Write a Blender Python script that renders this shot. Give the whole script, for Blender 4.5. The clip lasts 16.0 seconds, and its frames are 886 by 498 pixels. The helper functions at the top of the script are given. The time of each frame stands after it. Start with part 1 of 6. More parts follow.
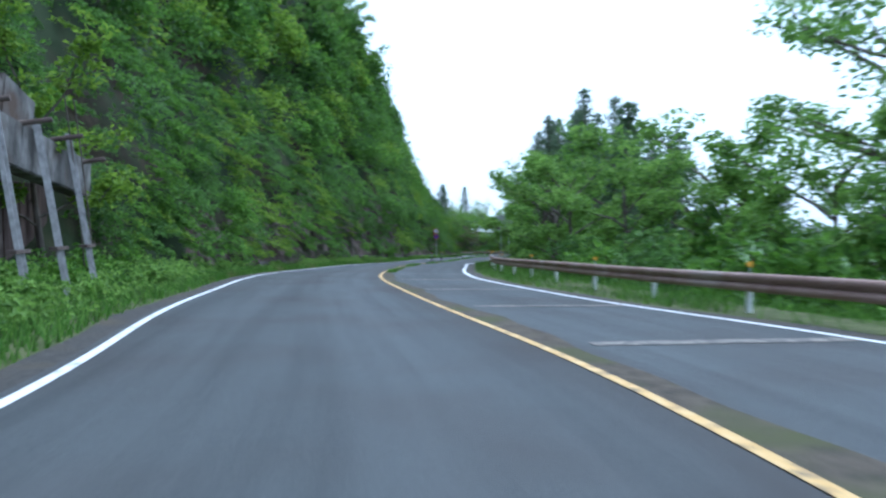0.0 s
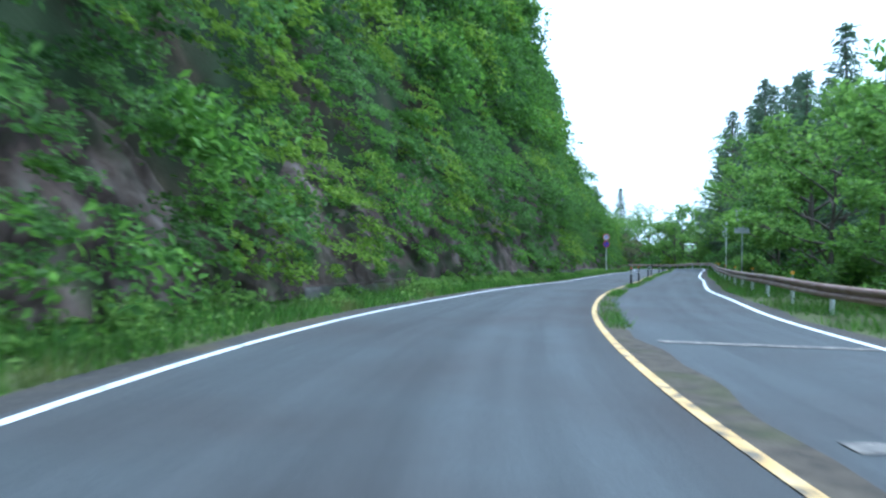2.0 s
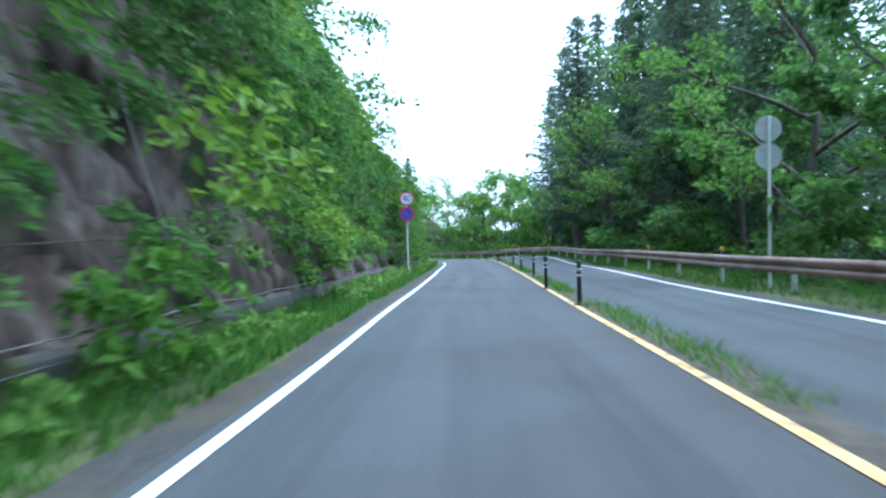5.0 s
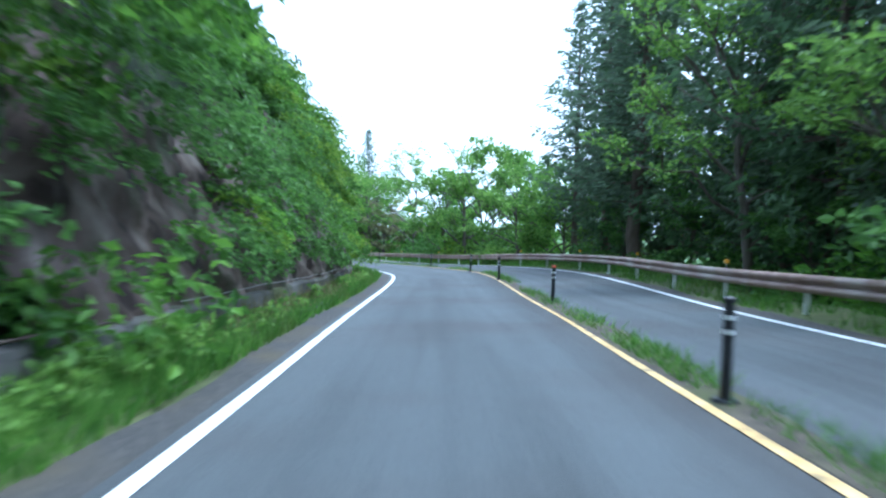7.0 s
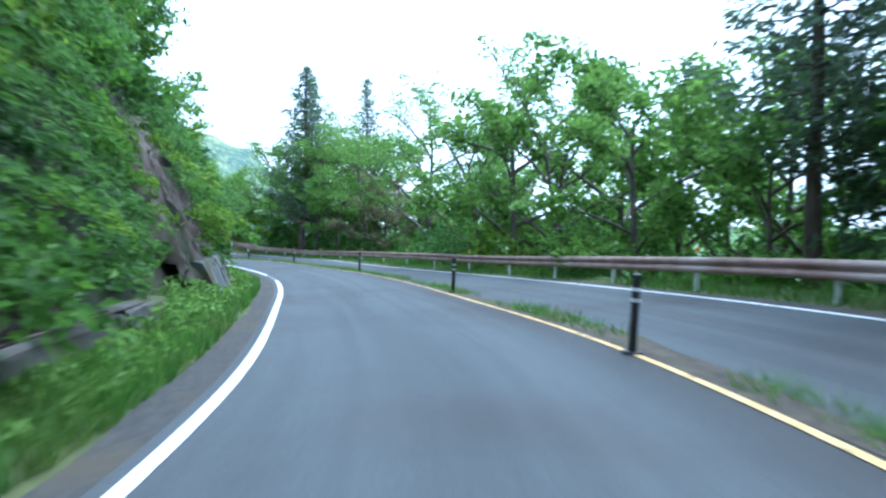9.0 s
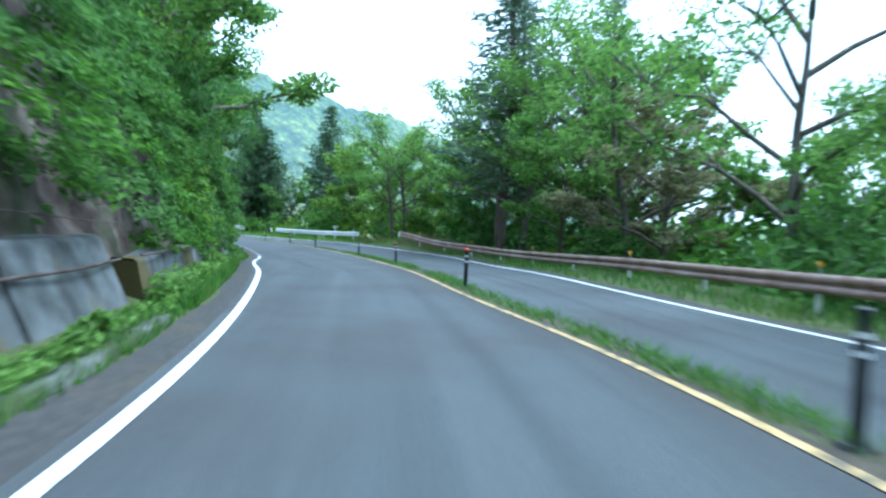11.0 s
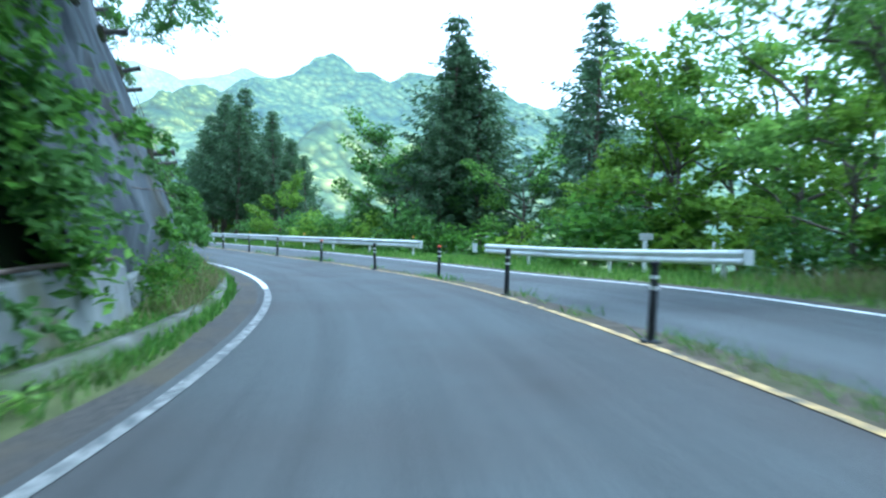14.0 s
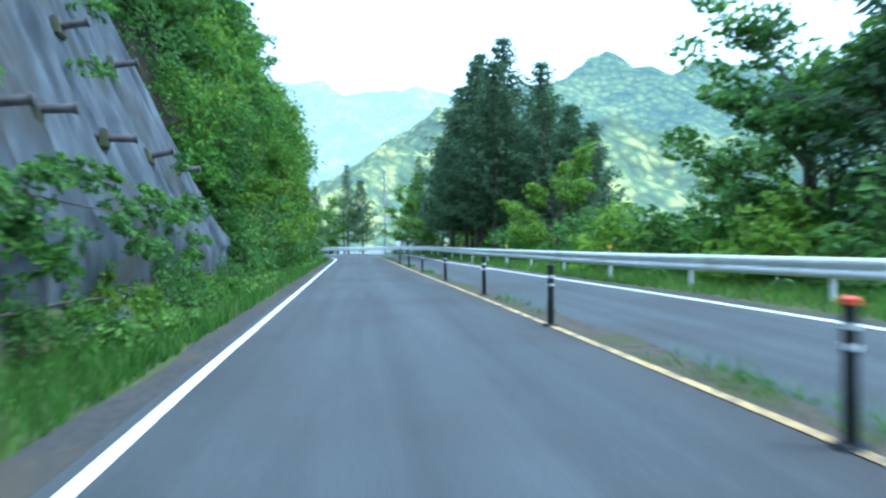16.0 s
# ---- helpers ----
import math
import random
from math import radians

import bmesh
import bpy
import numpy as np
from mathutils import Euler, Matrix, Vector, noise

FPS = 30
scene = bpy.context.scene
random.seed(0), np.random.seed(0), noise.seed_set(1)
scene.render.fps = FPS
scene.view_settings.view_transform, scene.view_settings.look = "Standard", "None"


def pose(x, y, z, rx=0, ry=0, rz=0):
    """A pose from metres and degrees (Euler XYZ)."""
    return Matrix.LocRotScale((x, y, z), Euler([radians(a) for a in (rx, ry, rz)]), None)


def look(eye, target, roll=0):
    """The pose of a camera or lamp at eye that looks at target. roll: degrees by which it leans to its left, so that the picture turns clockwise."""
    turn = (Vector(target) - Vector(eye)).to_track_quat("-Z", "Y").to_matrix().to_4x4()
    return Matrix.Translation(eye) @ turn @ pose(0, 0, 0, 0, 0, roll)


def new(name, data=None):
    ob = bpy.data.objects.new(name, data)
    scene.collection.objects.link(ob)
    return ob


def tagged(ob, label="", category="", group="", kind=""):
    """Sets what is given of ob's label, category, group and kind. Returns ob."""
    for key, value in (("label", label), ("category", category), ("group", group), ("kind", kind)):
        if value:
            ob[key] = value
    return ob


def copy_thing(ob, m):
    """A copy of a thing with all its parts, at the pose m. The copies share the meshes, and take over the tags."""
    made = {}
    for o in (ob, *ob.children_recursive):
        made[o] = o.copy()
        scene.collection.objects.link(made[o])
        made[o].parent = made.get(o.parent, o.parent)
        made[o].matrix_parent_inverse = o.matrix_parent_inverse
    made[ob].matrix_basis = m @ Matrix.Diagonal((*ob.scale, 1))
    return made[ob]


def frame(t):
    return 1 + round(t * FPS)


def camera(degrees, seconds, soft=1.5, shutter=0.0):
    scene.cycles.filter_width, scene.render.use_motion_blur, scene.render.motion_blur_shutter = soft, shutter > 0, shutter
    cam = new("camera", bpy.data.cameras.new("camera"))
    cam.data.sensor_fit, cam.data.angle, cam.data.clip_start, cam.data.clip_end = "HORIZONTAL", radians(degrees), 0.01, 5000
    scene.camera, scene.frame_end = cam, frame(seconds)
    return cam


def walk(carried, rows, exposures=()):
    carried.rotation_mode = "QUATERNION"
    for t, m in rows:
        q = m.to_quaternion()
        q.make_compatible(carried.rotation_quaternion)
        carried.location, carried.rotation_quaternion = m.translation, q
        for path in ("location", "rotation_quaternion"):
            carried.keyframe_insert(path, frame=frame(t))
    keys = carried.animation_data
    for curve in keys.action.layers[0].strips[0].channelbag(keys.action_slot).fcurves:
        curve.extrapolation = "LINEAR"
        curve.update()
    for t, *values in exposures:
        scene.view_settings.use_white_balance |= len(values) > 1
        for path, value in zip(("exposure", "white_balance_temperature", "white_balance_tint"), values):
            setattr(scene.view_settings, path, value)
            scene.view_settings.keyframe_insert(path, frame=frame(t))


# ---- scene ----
cam = camera(63.54, 16.0, soft=2.4, shutter=0.36)
# seconds, eye, target, roll: a car's drive down a wooded mountain road
PATH = [
    (0, (0.000, -0.000, 1.200), (-0.000, 9.995, 0.872), -0.05),
    (0.25, (-0.174, 2.567, 1.139), (-0.924, 12.535, 0.860), -0.11),
    (0.5, (-0.452, 5.108, 1.081), (-1.811, 15.013, 0.853), -0.08),
    (0.75, (-0.899, 7.616, 1.026), (-2.628, 17.463, 0.846), 0.04),
    (1, (-1.421, 10.150, 0.959), (-3.330, 19.965, 0.805), 0.12),
    (1.25, (-1.910, 12.762, 0.866), (-3.885, 22.564, 0.702), 0.04),
    (1.5, (-2.353, 15.403, 0.768), (-4.330, 25.204, 0.583), -0.03),
    (1.75, (-2.766, 18.019, 0.687), (-4.714, 27.825, 0.494), 0.10),
    (2, (-3.190, 20.658, 0.615), (-5.061, 30.479, 0.419), 0.36),
    (2.25, (-3.640, 23.376, 0.543), (-5.365, 33.223, 0.335), 0.59),
    (2.5, (-4.021, 26.165, 0.467), (-5.533, 36.048, 0.244), 0.65),
    (2.75, (-4.246, 29.004, 0.382), (-5.491, 38.924, 0.150), 0.45),
    (3, (-4.374, 31.881, 0.274), (-5.339, 41.832, 0.029), 0.18),
    (3.25, (-4.469, 34.797, 0.138), (-5.177, 44.768, -0.131), -0.02),
    (3.5, (-4.483, 37.795, 0.013), (-4.943, 47.780, -0.274), -0.50),
    (3.75, (-4.362, 40.904, -0.064), (-4.559, 50.898, -0.349), -1.52),
    (4, (-4.148, 44.041, -0.119), (-4.075, 54.037, -0.400), -2.38),
    (4.25, (-3.889, 47.135, -0.189), (-3.549, 57.125, -0.480), -2.39),
    (4.5, (-3.558, 50.258, -0.294), (-2.946, 60.234, -0.612), -1.93),
    (4.75, (-3.132, 53.478, -0.435), (-2.244, 63.432, -0.787), -1.53),
    (5, (-2.690, 56.708, -0.565), (-1.569, 66.639, -0.910), -1.37),
    (5.25, (-2.280, 59.888, -0.659), (-0.936, 69.791, -1.010), -1.44),
    (5.5, (-1.818, 63.094, -0.770), (-0.174, 72.944, -1.300), -1.44),
    (5.75, (-1.361, 66.227, -0.851), (0.303, 76.073, -1.376), -1.04),
    (6, (-0.890, 69.361, -0.930), (0.657, 79.232, -1.349), -0.46),
    (6.25, (-0.375, 72.585, -1.043), (1.143, 82.462, -1.422), 0.01),
    (6.5, (0.150, 75.826, -1.157), (1.685, 85.700, -1.532), 0.45),
    (6.75, (0.652, 79.012, -1.239), (2.166, 88.891, -1.591), 0.96),
    (7, (1.155, 82.232, -1.331), (2.654, 92.112, -1.691), 1.37),
    (7.25, (1.678, 85.554, -1.463), (3.203, 95.428, -1.899), 1.44),
    (7.5, (2.166, 88.865, -1.570), (3.680, 98.738, -2.045), 1.10),
    (7.75, (2.627, 92.241, -1.709), (4.136, 102.117, -2.163), 1.09),
    (8, (3.064, 95.615, -1.858), (4.522, 105.497, -2.331), 1.18),
    (8.25, (3.498, 98.922, -1.986), (4.858, 108.815, -2.518), 1.01),
    (8.5, (3.983, 102.260, -2.109), (5.357, 112.155, -2.549), 0.93),
    (8.75, (4.423, 105.527, -2.168), (5.757, 115.430, -2.576), 0.74),
    (9, (4.826, 108.793, -2.225), (5.967, 118.718, -2.673), 0.54),
    (9.25, (5.193, 112.143, -2.353), (5.953, 122.101, -2.854), 0.53),
    (9.5, (5.358, 115.513, -2.507), (5.667, 125.494, -3.046), 0.76),
    (9.75, (5.189, 118.834, -2.636), (5.115, 128.819, -3.185), 1.19),
    (10, (4.862, 122.155, -2.763), (4.539, 132.133, -3.350), 1.61),
    (10.25, (4.552, 125.522, -2.915), (4.072, 135.488, -3.578), 1.85),
    (10.5, (4.166, 128.871, -3.049), (3.300, 138.813, -3.676), 1.93),
    (10.75, (3.677, 132.228, -3.180), (2.385, 142.127, -3.765), 1.85),
    (11, (3.062, 135.574, -3.307), (1.375, 145.415, -3.866), 1.52),
    (11.25, (2.296, 138.877, -3.421), (0.215, 148.644, -3.939), 0.94),
    (11.5, (1.399, 142.155, -3.519), (-1.059, 151.837, -3.995), 0.30),
    (11.75, (0.409, 145.434, -3.605), (-2.391, 155.024, -4.053), -0.15),
    (12, (-0.618, 148.699, -3.688), (-3.732, 158.191, -4.128), -0.41),
    (12.25, (-1.650, 151.928, -3.784), (-5.060, 161.318, -4.230), -0.51),
    (12.5, (-2.789, 155.108, -3.922), (-6.436, 164.409, -4.371), -0.48),
    (12.75, (-4.118, 158.231, -4.113), (-7.922, 167.469, -4.551), -0.34),
    (13, (-5.527, 161.304, -4.306), (-9.471, 170.484, -4.723), -0.19),
    (13.25, (-6.904, 164.326, -4.453), (-11.034, 173.425, -4.845), -0.09),
    (13.5, (-8.312, 167.250, -4.596), (-12.658, 176.249, -4.955), 0.07),
    (13.75, (-9.826, 170.030, -4.773), (-14.392, 178.922, -5.088), 0.41),
    (14, (-11.410, 172.680, -4.918), (-16.190, 181.459, -5.195), 0.80),
    (14.25, (-13.014, 175.221, -4.962), (-18.019, 183.874, -5.224), 1.08),
    (14.5, (-14.664, 177.646, -4.939), (-19.969, 186.118, -5.204), 1.10),
    (14.75, (-16.405, 179.955, -4.903), (-22.131, 188.149, -5.176), 0.75),
    (15, (-18.282, 182.200, -4.898), (-24.485, 190.039, -5.167), 0.22),
    (15.25, (-20.321, 184.418, -4.947), (-26.986, 191.869, -5.185), -0.28),
    (15.5, (-22.484, 186.532, -5.010), (-29.557, 193.598, -5.205), -0.68),
    (15.75, (-24.717, 188.473, -5.040), (-32.131, 195.181, -5.196), -0.95),
    (16, (-26.983, 190.310, -5.047), (-34.694, 196.675, -5.170), -1.14),
]
walk(cam, [(t, look(eye, target, roll)) for t, eye, target, roll in PATH],
     exposures=[(0, 0.0, 4800, 7), (1.5, 0.32, 4650, 3), (3.5, 0.48, 4650, 3), (5.2, 0.72, 4650, 3), (8.2, 0.78, 4600, 4), (11, 0.70, 4600, -2), (13, 0.76, 4500, -4), (16, 0.52, 4450, -2)])

# ---- light: bright hazy sky, late sun veiled behind the hill ----
SUN_ELEVATION, SUN_TURN = 66.0, 50.0
world = bpy.data.worlds.new("sky")
scene.world = world
world.use_nodes = True
wn, wl = world.node_tree.nodes, world.node_tree.links
sky = wn.new("ShaderNodeTexSky")
sky.sky_type, sky.sun_disc = "NISHITA", False
sky.sun_elevation, sky.sun_rotation = radians(SUN_ELEVATION), radians(SUN_TURN)
sky.air_density, sky.dust_density, sky.ozone_density = 1.0, 6.0, 1.0
veil = wn.new("ShaderNodeMix")
veil.data_type = "RGBA"
veil.inputs[0].default_value = 0.55
veil.inputs[7].default_value = (17.0, 17.5, 18.0, 1)
wl.new(sky.outputs[0], veil.inputs[6])
wl.new(veil.outputs[2], wn["Background"].inputs[0])
wn["Background"].inputs[1].default_value = 0.13
sun = new("sun", bpy.data.lights.new("sun", "SUN"))
sun.data.energy, sun.data.angle, sun.data.color = 2.0, radians(14), (1.0, 0.95, 0.85)
sun.matrix_world = look((math.sin(radians(SUN_TURN)) * 50, math.cos(radians(SUN_TURN)) * 50, 50 * math.tan(radians(SUN_ELEVATION))), (0, 0, 0))

# ---- materials ----
def shade(name, colours, scale=3.0, rough=0.8, bump=0.2, bump_scale=40.0, metal=0.0, detail=6.0, spec=0.3, island=0.0, through_light=0.0, patch=None, stretch=None, coords="Object"):
    """colours: ramp stops (place, rgb) over noise. island: how much single pieces vary. patch: (scale, rgb, low, high) a second, larger noise."""
    m = bpy.data.materials.new(name)
    m.use_nodes = True
    n, l = m.node_tree.nodes, m.node_tree.links
    b = n["Principled BSDF"]
    b.inputs["Roughness"].default_value, b.inputs["Metallic"].default_value = rough, metal
    b.inputs["Specular IOR Level"].default_value = spec
    tc = n.new("ShaderNodeTexCoord")
    place = tc.outputs[coords]
    if stretch:
        mp = n.new("ShaderNodeMapping")
        mp.inputs["Scale"].default_value = stretch
        l.new(place, mp.inputs["Vector"])
        place = mp.outputs[0]
    tex = n.new("ShaderNodeTexNoise")
    tex.inputs["Scale"].default_value, tex.inputs["Detail"].default_value = scale, detail
    l.new(place, tex.inputs["Vector"])
    ramp = n.new("ShaderNodeValToRGB")
    els = ramp.color_ramp.elements
    while len(els) < len(colours):
        els.new(0.5)
    for e, (p, c) in zip(els, colours):
        e.position, e.color = p, (*c, 1)
    fac = tex.outputs["Fac"]
    if island:
        geo = n.new("ShaderNodeNewGeometry")
        mix = n.new("ShaderNodeMix")
        mix.inputs[0].default_value = island
        l.new(tex.outputs["Fac"], mix.inputs[2])
        l.new(geo.outputs["Random Per Island"], mix.inputs[3])
        fac = mix.outputs[0]
    l.new(fac, ramp.inputs[0])
    colour = ramp.outputs[0]
    if patch:
        big = n.new("ShaderNodeTexNoise")
        big.inputs["Scale"].default_value, big.inputs["Detail"].default_value = patch[0], 4
        l.new(tc.outputs[coords], big.inputs["Vector"])
        rng_ = n.new("ShaderNodeMapRange")
        rng_.inputs[1].default_value, rng_.inputs[2].default_value = patch[2], patch[3]
        l.new(big.outputs["Fac"], rng_.inputs[0])
        mc = n.new("ShaderNodeMix")
        mc.data_type = "RGBA"
        l.new(rng_.outputs[0], mc.inputs[0])
        l.new(colour, mc.inputs[6])
        mc.inputs[7].default_value = (*patch[1], 1)
        colour = mc.outputs[2]
    l.new(colour, b.inputs["Base Color"])
    if bump:
        fine = n.new("ShaderNodeTexNoise")
        fine.inputs["Scale"].default_value, fine.inputs["Detail"].default_value = bump_scale, 4
        l.new(place, fine.inputs["Vector"])
        bp = n.new("ShaderNodeBump")
        bp.inputs["Strength"].default_value, bp.inputs["Distance"].default_value = bump, 0.02
        l.new(fine.outputs["Fac"], bp.inputs["Height"])
        l.new(bp.outputs[0], b.inputs["Normal"])
    if through_light:
        tr = n.new("ShaderNodeBsdfTranslucent")
        l.new(colour, tr.inputs[0])
        ms = n.new("ShaderNodeMixShader")
        ms.inputs[0].default_value = through_light
        l.new(b.outputs[0], ms.inputs[1])
        l.new(tr.outputs[0], ms.inputs[2])
        l.new(ms.outputs[0], n["Material Output"].inputs[0])
    return m


def leafy(name, dark, mid, light, patch=None):
    return shade(name, [(0.2, dark), (0.5, mid), (0.85, light)], 0.6, 0.55, 0, island=0.6, through_light=0.48, patch=patch, spec=0.25)


ASPHALT = shade("asphalt", [(0.3, (0.063, 0.069, 0.072)), (0.7, (0.092, 0.100, 0.104))], 45, 0.85, 0.5, 160, patch=(0.35, (0.062, 0.060, 0.060), 0.45, 0.75))
# wheel tracks and old repairs: bands along the lane, by the offset and station that the road's sheet carries
an, al = ASPHALT.node_tree.nodes, ASPHALT.node_tree.links
lane = an.new("ShaderNodeUVMap")
lane.uv_map = "lane"
for across, along, low, high, amount in ((0.95, 0.014, 0.35, 0.68, 0.30), (2.6, 0.10, 0.45, 0.72, 0.22)):
    grow_map = an.new("ShaderNodeMapping")
    grow_map.inputs["Scale"].default_value = (across, along, 1)
    al.new(lane.outputs[0], grow_map.inputs[0])
    band = an.new("ShaderNodeTexNoise")
    band.inputs["Detail"].default_value = 5
    band.inputs["Scale"].default_value = 1.0
    al.new(grow_map.outputs[0], band.inputs["Vector"])
    span = an.new("ShaderNodeMapRange")
    span.inputs[1].default_value, span.inputs[2].default_value, span.inputs[3].default_value, span.inputs[4].default_value = low, high, 1.0 + amount * 0.5, 1.0 - amount * 0.6
    al.new(band.outputs["Fac"], span.inputs[0])
    worn = an.new("ShaderNodeVectorMath")
    worn.operation = "SCALE"
    base_in = an["Principled BSDF"].inputs["Base Color"]
    al.new(base_in.links[0].from_socket, worn.inputs[0])
    al.new(span.outputs[0], worn.inputs["Scale"])
    al.new(worn.outputs[0], base_in)
# dirt beside the joint between the lanes: fades out into the lane
joint = an.new("ShaderNodeUVMap")
joint.uv_map = "joint"
apart = an.new("ShaderNodeSeparateXYZ")
al.new(joint.outputs[0], apart.inputs[0])
fade = an.new("ShaderNodeMapRange")
fade.inputs[1].default_value, fade.inputs[2].default_value, fade.inputs[3].default_value, fade.inputs[4].default_value = -0.75, -0.05, 0.0, 0.9
al.new(apart.outputs[0], fade.inputs[0])
grit_map = an.new("ShaderNodeMapping")
grit_map.inputs["Scale"].default_value = (2.2, 0.35, 1)
al.new(joint.outputs[0], grit_map.inputs[0])
grit = an.new("ShaderNodeTexNoise")
grit.inputs["Detail"].default_value, grit.inputs["Scale"].default_value = 6, 1.0
al.new(grit_map.outputs[0], grit.inputs["Vector"])
amount_of = an.new("ShaderNodeMath")
amount_of.operation = "MULTIPLY"
al.new(fade.outputs[0], amount_of.inputs[0])
al.new(grit.outputs["Fac"], amount_of.inputs[1])
soiled = an.new("ShaderNodeMix")
soiled.data_type = "RGBA"
soiled.inputs[7].default_value = (0.050, 0.040, 0.036, 1)
al.new(amount_of.outputs[0], soiled.inputs[0])
base_in = an["Principled BSDF"].inputs["Base Color"]
al.new(base_in.links[0].from_socket, soiled.inputs[6])
al.new(soiled.outputs[2], base_in)
OLD_ASPHALT = shade("shoulder_asphalt", [(0.3, (0.045, 0.043, 0.042)), (0.7, (0.085, 0.078, 0.07))], 12, 0.9, 0.5, 90, patch=(0.8, (0.09, 0.075, 0.05), 0.5, 0.7))
WHITE_LINE = shade("white_road_paint", [(0.33, (0.35, 0.35, 0.35)), (0.42, (0.78, 0.79, 0.8))], 6, 0.6, 0.2, 120, detail=10)
FAINT_LINE = shade("worn_road_paint", [(0.42, (0.10, 0.105, 0.108)), (0.68, (0.32, 0.32, 0.31))], 9, 0.7, 0.2, 120, detail=10)
SLOW_LINE = shade("faded_slow_line_paint", [(0.4, (0.10, 0.095, 0.09)), (0.66, (0.31, 0.28, 0.24))], 7, 0.75, 0.2, 120, detail=10)
YELLOW_LINE = shade("yellow_road_paint", [(0.33, (0.14, 0.12, 0.09)), (0.46, (0.60, 0.39, 0.14)), (0.7, (0.68, 0.50, 0.25))], 5, 0.65, 0.2, 120, detail=10)
PALE_YELLOW = shade("worn_pale_yellow_paint", [(0.38, (0.11, 0.10, 0.08)), (0.52, (0.48, 0.33, 0.13)), (0.7, (0.62, 0.46, 0.22))], 4, 0.65, 0.2, 120, detail=10)
FIELD = shade("far_fields", [(0.3, (0.045, 0.085, 0.03)), (0.5, (0.075, 0.13, 0.045)), (0.7, (0.12, 0.19, 0.06))], 0.12, 0.95, 0.9, 0.3, detail=12, patch=(0.012, (0.10, 0.16, 0.05), 0.45, 0.6))
SOIL = shade("hillside_soil", [(0.25, (0.018, 0.013, 0.007)), (0.5, (0.038, 0.028, 0.015)), (0.75, (0.075, 0.056, 0.036))], 1.6, 0.95, 0.9, 9, patch=(0.25, (0.022, 0.038, 0.012), 0.38, 0.55))
VERGE = shade("verge_soil", [(0.3, (0.06, 0.075, 0.025)), (0.7, (0.115, 0.13, 0.05))], 2.5, 0.95, 0.8, 30)
SHOTCRETE = shade("sprayed_concrete", [(0.28, (0.038, 0.043, 0.050)), (0.47, (0.075, 0.084, 0.095)), (0.62, (0.115, 0.128, 0.142)), (0.8, (0.21, 0.228, 0.24))], 1.7, 0.9, 0.9, 7, detail=10, stretch=(1.2, 1.2, 0.42), patch=(0.4, (0.058, 0.055, 0.042), 0.52, 0.66))
STAINED = shade("stained_concrete", [(0.3, (0.05, 0.052, 0.05)), (0.5, (0.115, 0.12, 0.12)), (0.72, (0.21, 0.22, 0.225))], 1.9, 0.9, 0.8, 9, detail=10, patch=(0.7, (0.105, 0.085, 0.030), 0.5, 0.62))
WEATHERED = shade("weathered_slope", [(0.25, (0.030, 0.027, 0.027)), (0.5, (0.076, 0.070, 0.071)), (0.8, (0.175, 0.168, 0.168))], 1.3, 0.9, 1.0, 6, detail=10, stretch=(1, 1, 0.55), patch=(0.45, (0.055, 0.06, 0.03), 0.5, 0.64))
CONCRETE = shade("old_concrete", [(0.3, (0.22, 0.23, 0.23)), (0.7, (0.42, 0.44, 0.45))], 1.2, 0.85, 0.3, 25, stretch=(1, 1, 0.5), patch=(0.5, (0.12, 0.12, 0.05), 0.52, 0.66))
ROCK = shade("bare_rock", [(0.34, (0.022, 0.015, 0.012)), (0.45, (0.080, 0.056, 0.046)), (0.56, (0.135, 0.104, 0.088)), (0.70, (0.23, 0.19, 0.168))], 1.5, 0.9, 1.0, 7, detail=12, stretch=(1, 1, 0.7), patch=(0.6, (0.04, 0.045, 0.02), 0.5, 0.62))
WALL_GREY = shade("pale_wall_concrete", [(0.3, (0.14, 0.15, 0.15)), (0.55, (0.25, 0.26, 0.26)), (0.8, (0.38, 0.39, 0.385))], 1.3, 0.9, 0.5, 14, stretch=(1, 1, 0.45), patch=(0.55, (0.13, 0.125, 0.05), 0.52, 0.64))
OLD_WALL = shade("old_dark_concrete", [(0.3, (0.065, 0.06, 0.055)), (0.7, (0.17, 0.16, 0.15))], 1.6, 0.9, 0.6, 14, stretch=(1, 1, 0.5), patch=(0.6, (0.075, 0.085, 0.03), 0.48, 0.62))
DIRT = shade("brown_road_dirt", [(0.3, (0.05, 0.043, 0.035)), (0.7, (0.115, 0.095, 0.07))], 5, 0.95, 0.6, 50, patch=(0.7, (0.07, 0.075, 0.03), 0.5, 0.66))
MOSSY = shade("mossy_concrete", [(0.3, (0.06, 0.065, 0.045)), (0.7, (0.20, 0.205, 0.19))], 2.2, 0.9, 0.5, 25, patch=(0.7, (0.05, 0.07, 0.02), 0.42, 0.6))
GREY_WOOD = shade("weathered_planks", [(0.3, (0.08, 0.075, 0.075)), (0.7, (0.22, 0.21, 0.21))], 2, 0.85, 0.4, 20, stretch=(4, 4, 0.6))
ANCHOR_STEEL = shade("dull_anchor_steel", [(0.3, (0.045, 0.042, 0.042)), (0.7, (0.14, 0.125, 0.12))], 4, 0.75, 0.4, 30)
PALE_WIRE = shade("pale_worn_wire", [(0.3, (0.20, 0.195, 0.19)), (0.7, (0.38, 0.37, 0.36))], 6, 0.7, 0.1, 30)
RUST = shade("rusty_steel", [(0.3, (0.06, 0.042, 0.035)), (0.7, (0.15, 0.115, 0.10))], 4, 0.8, 0.4, 30)
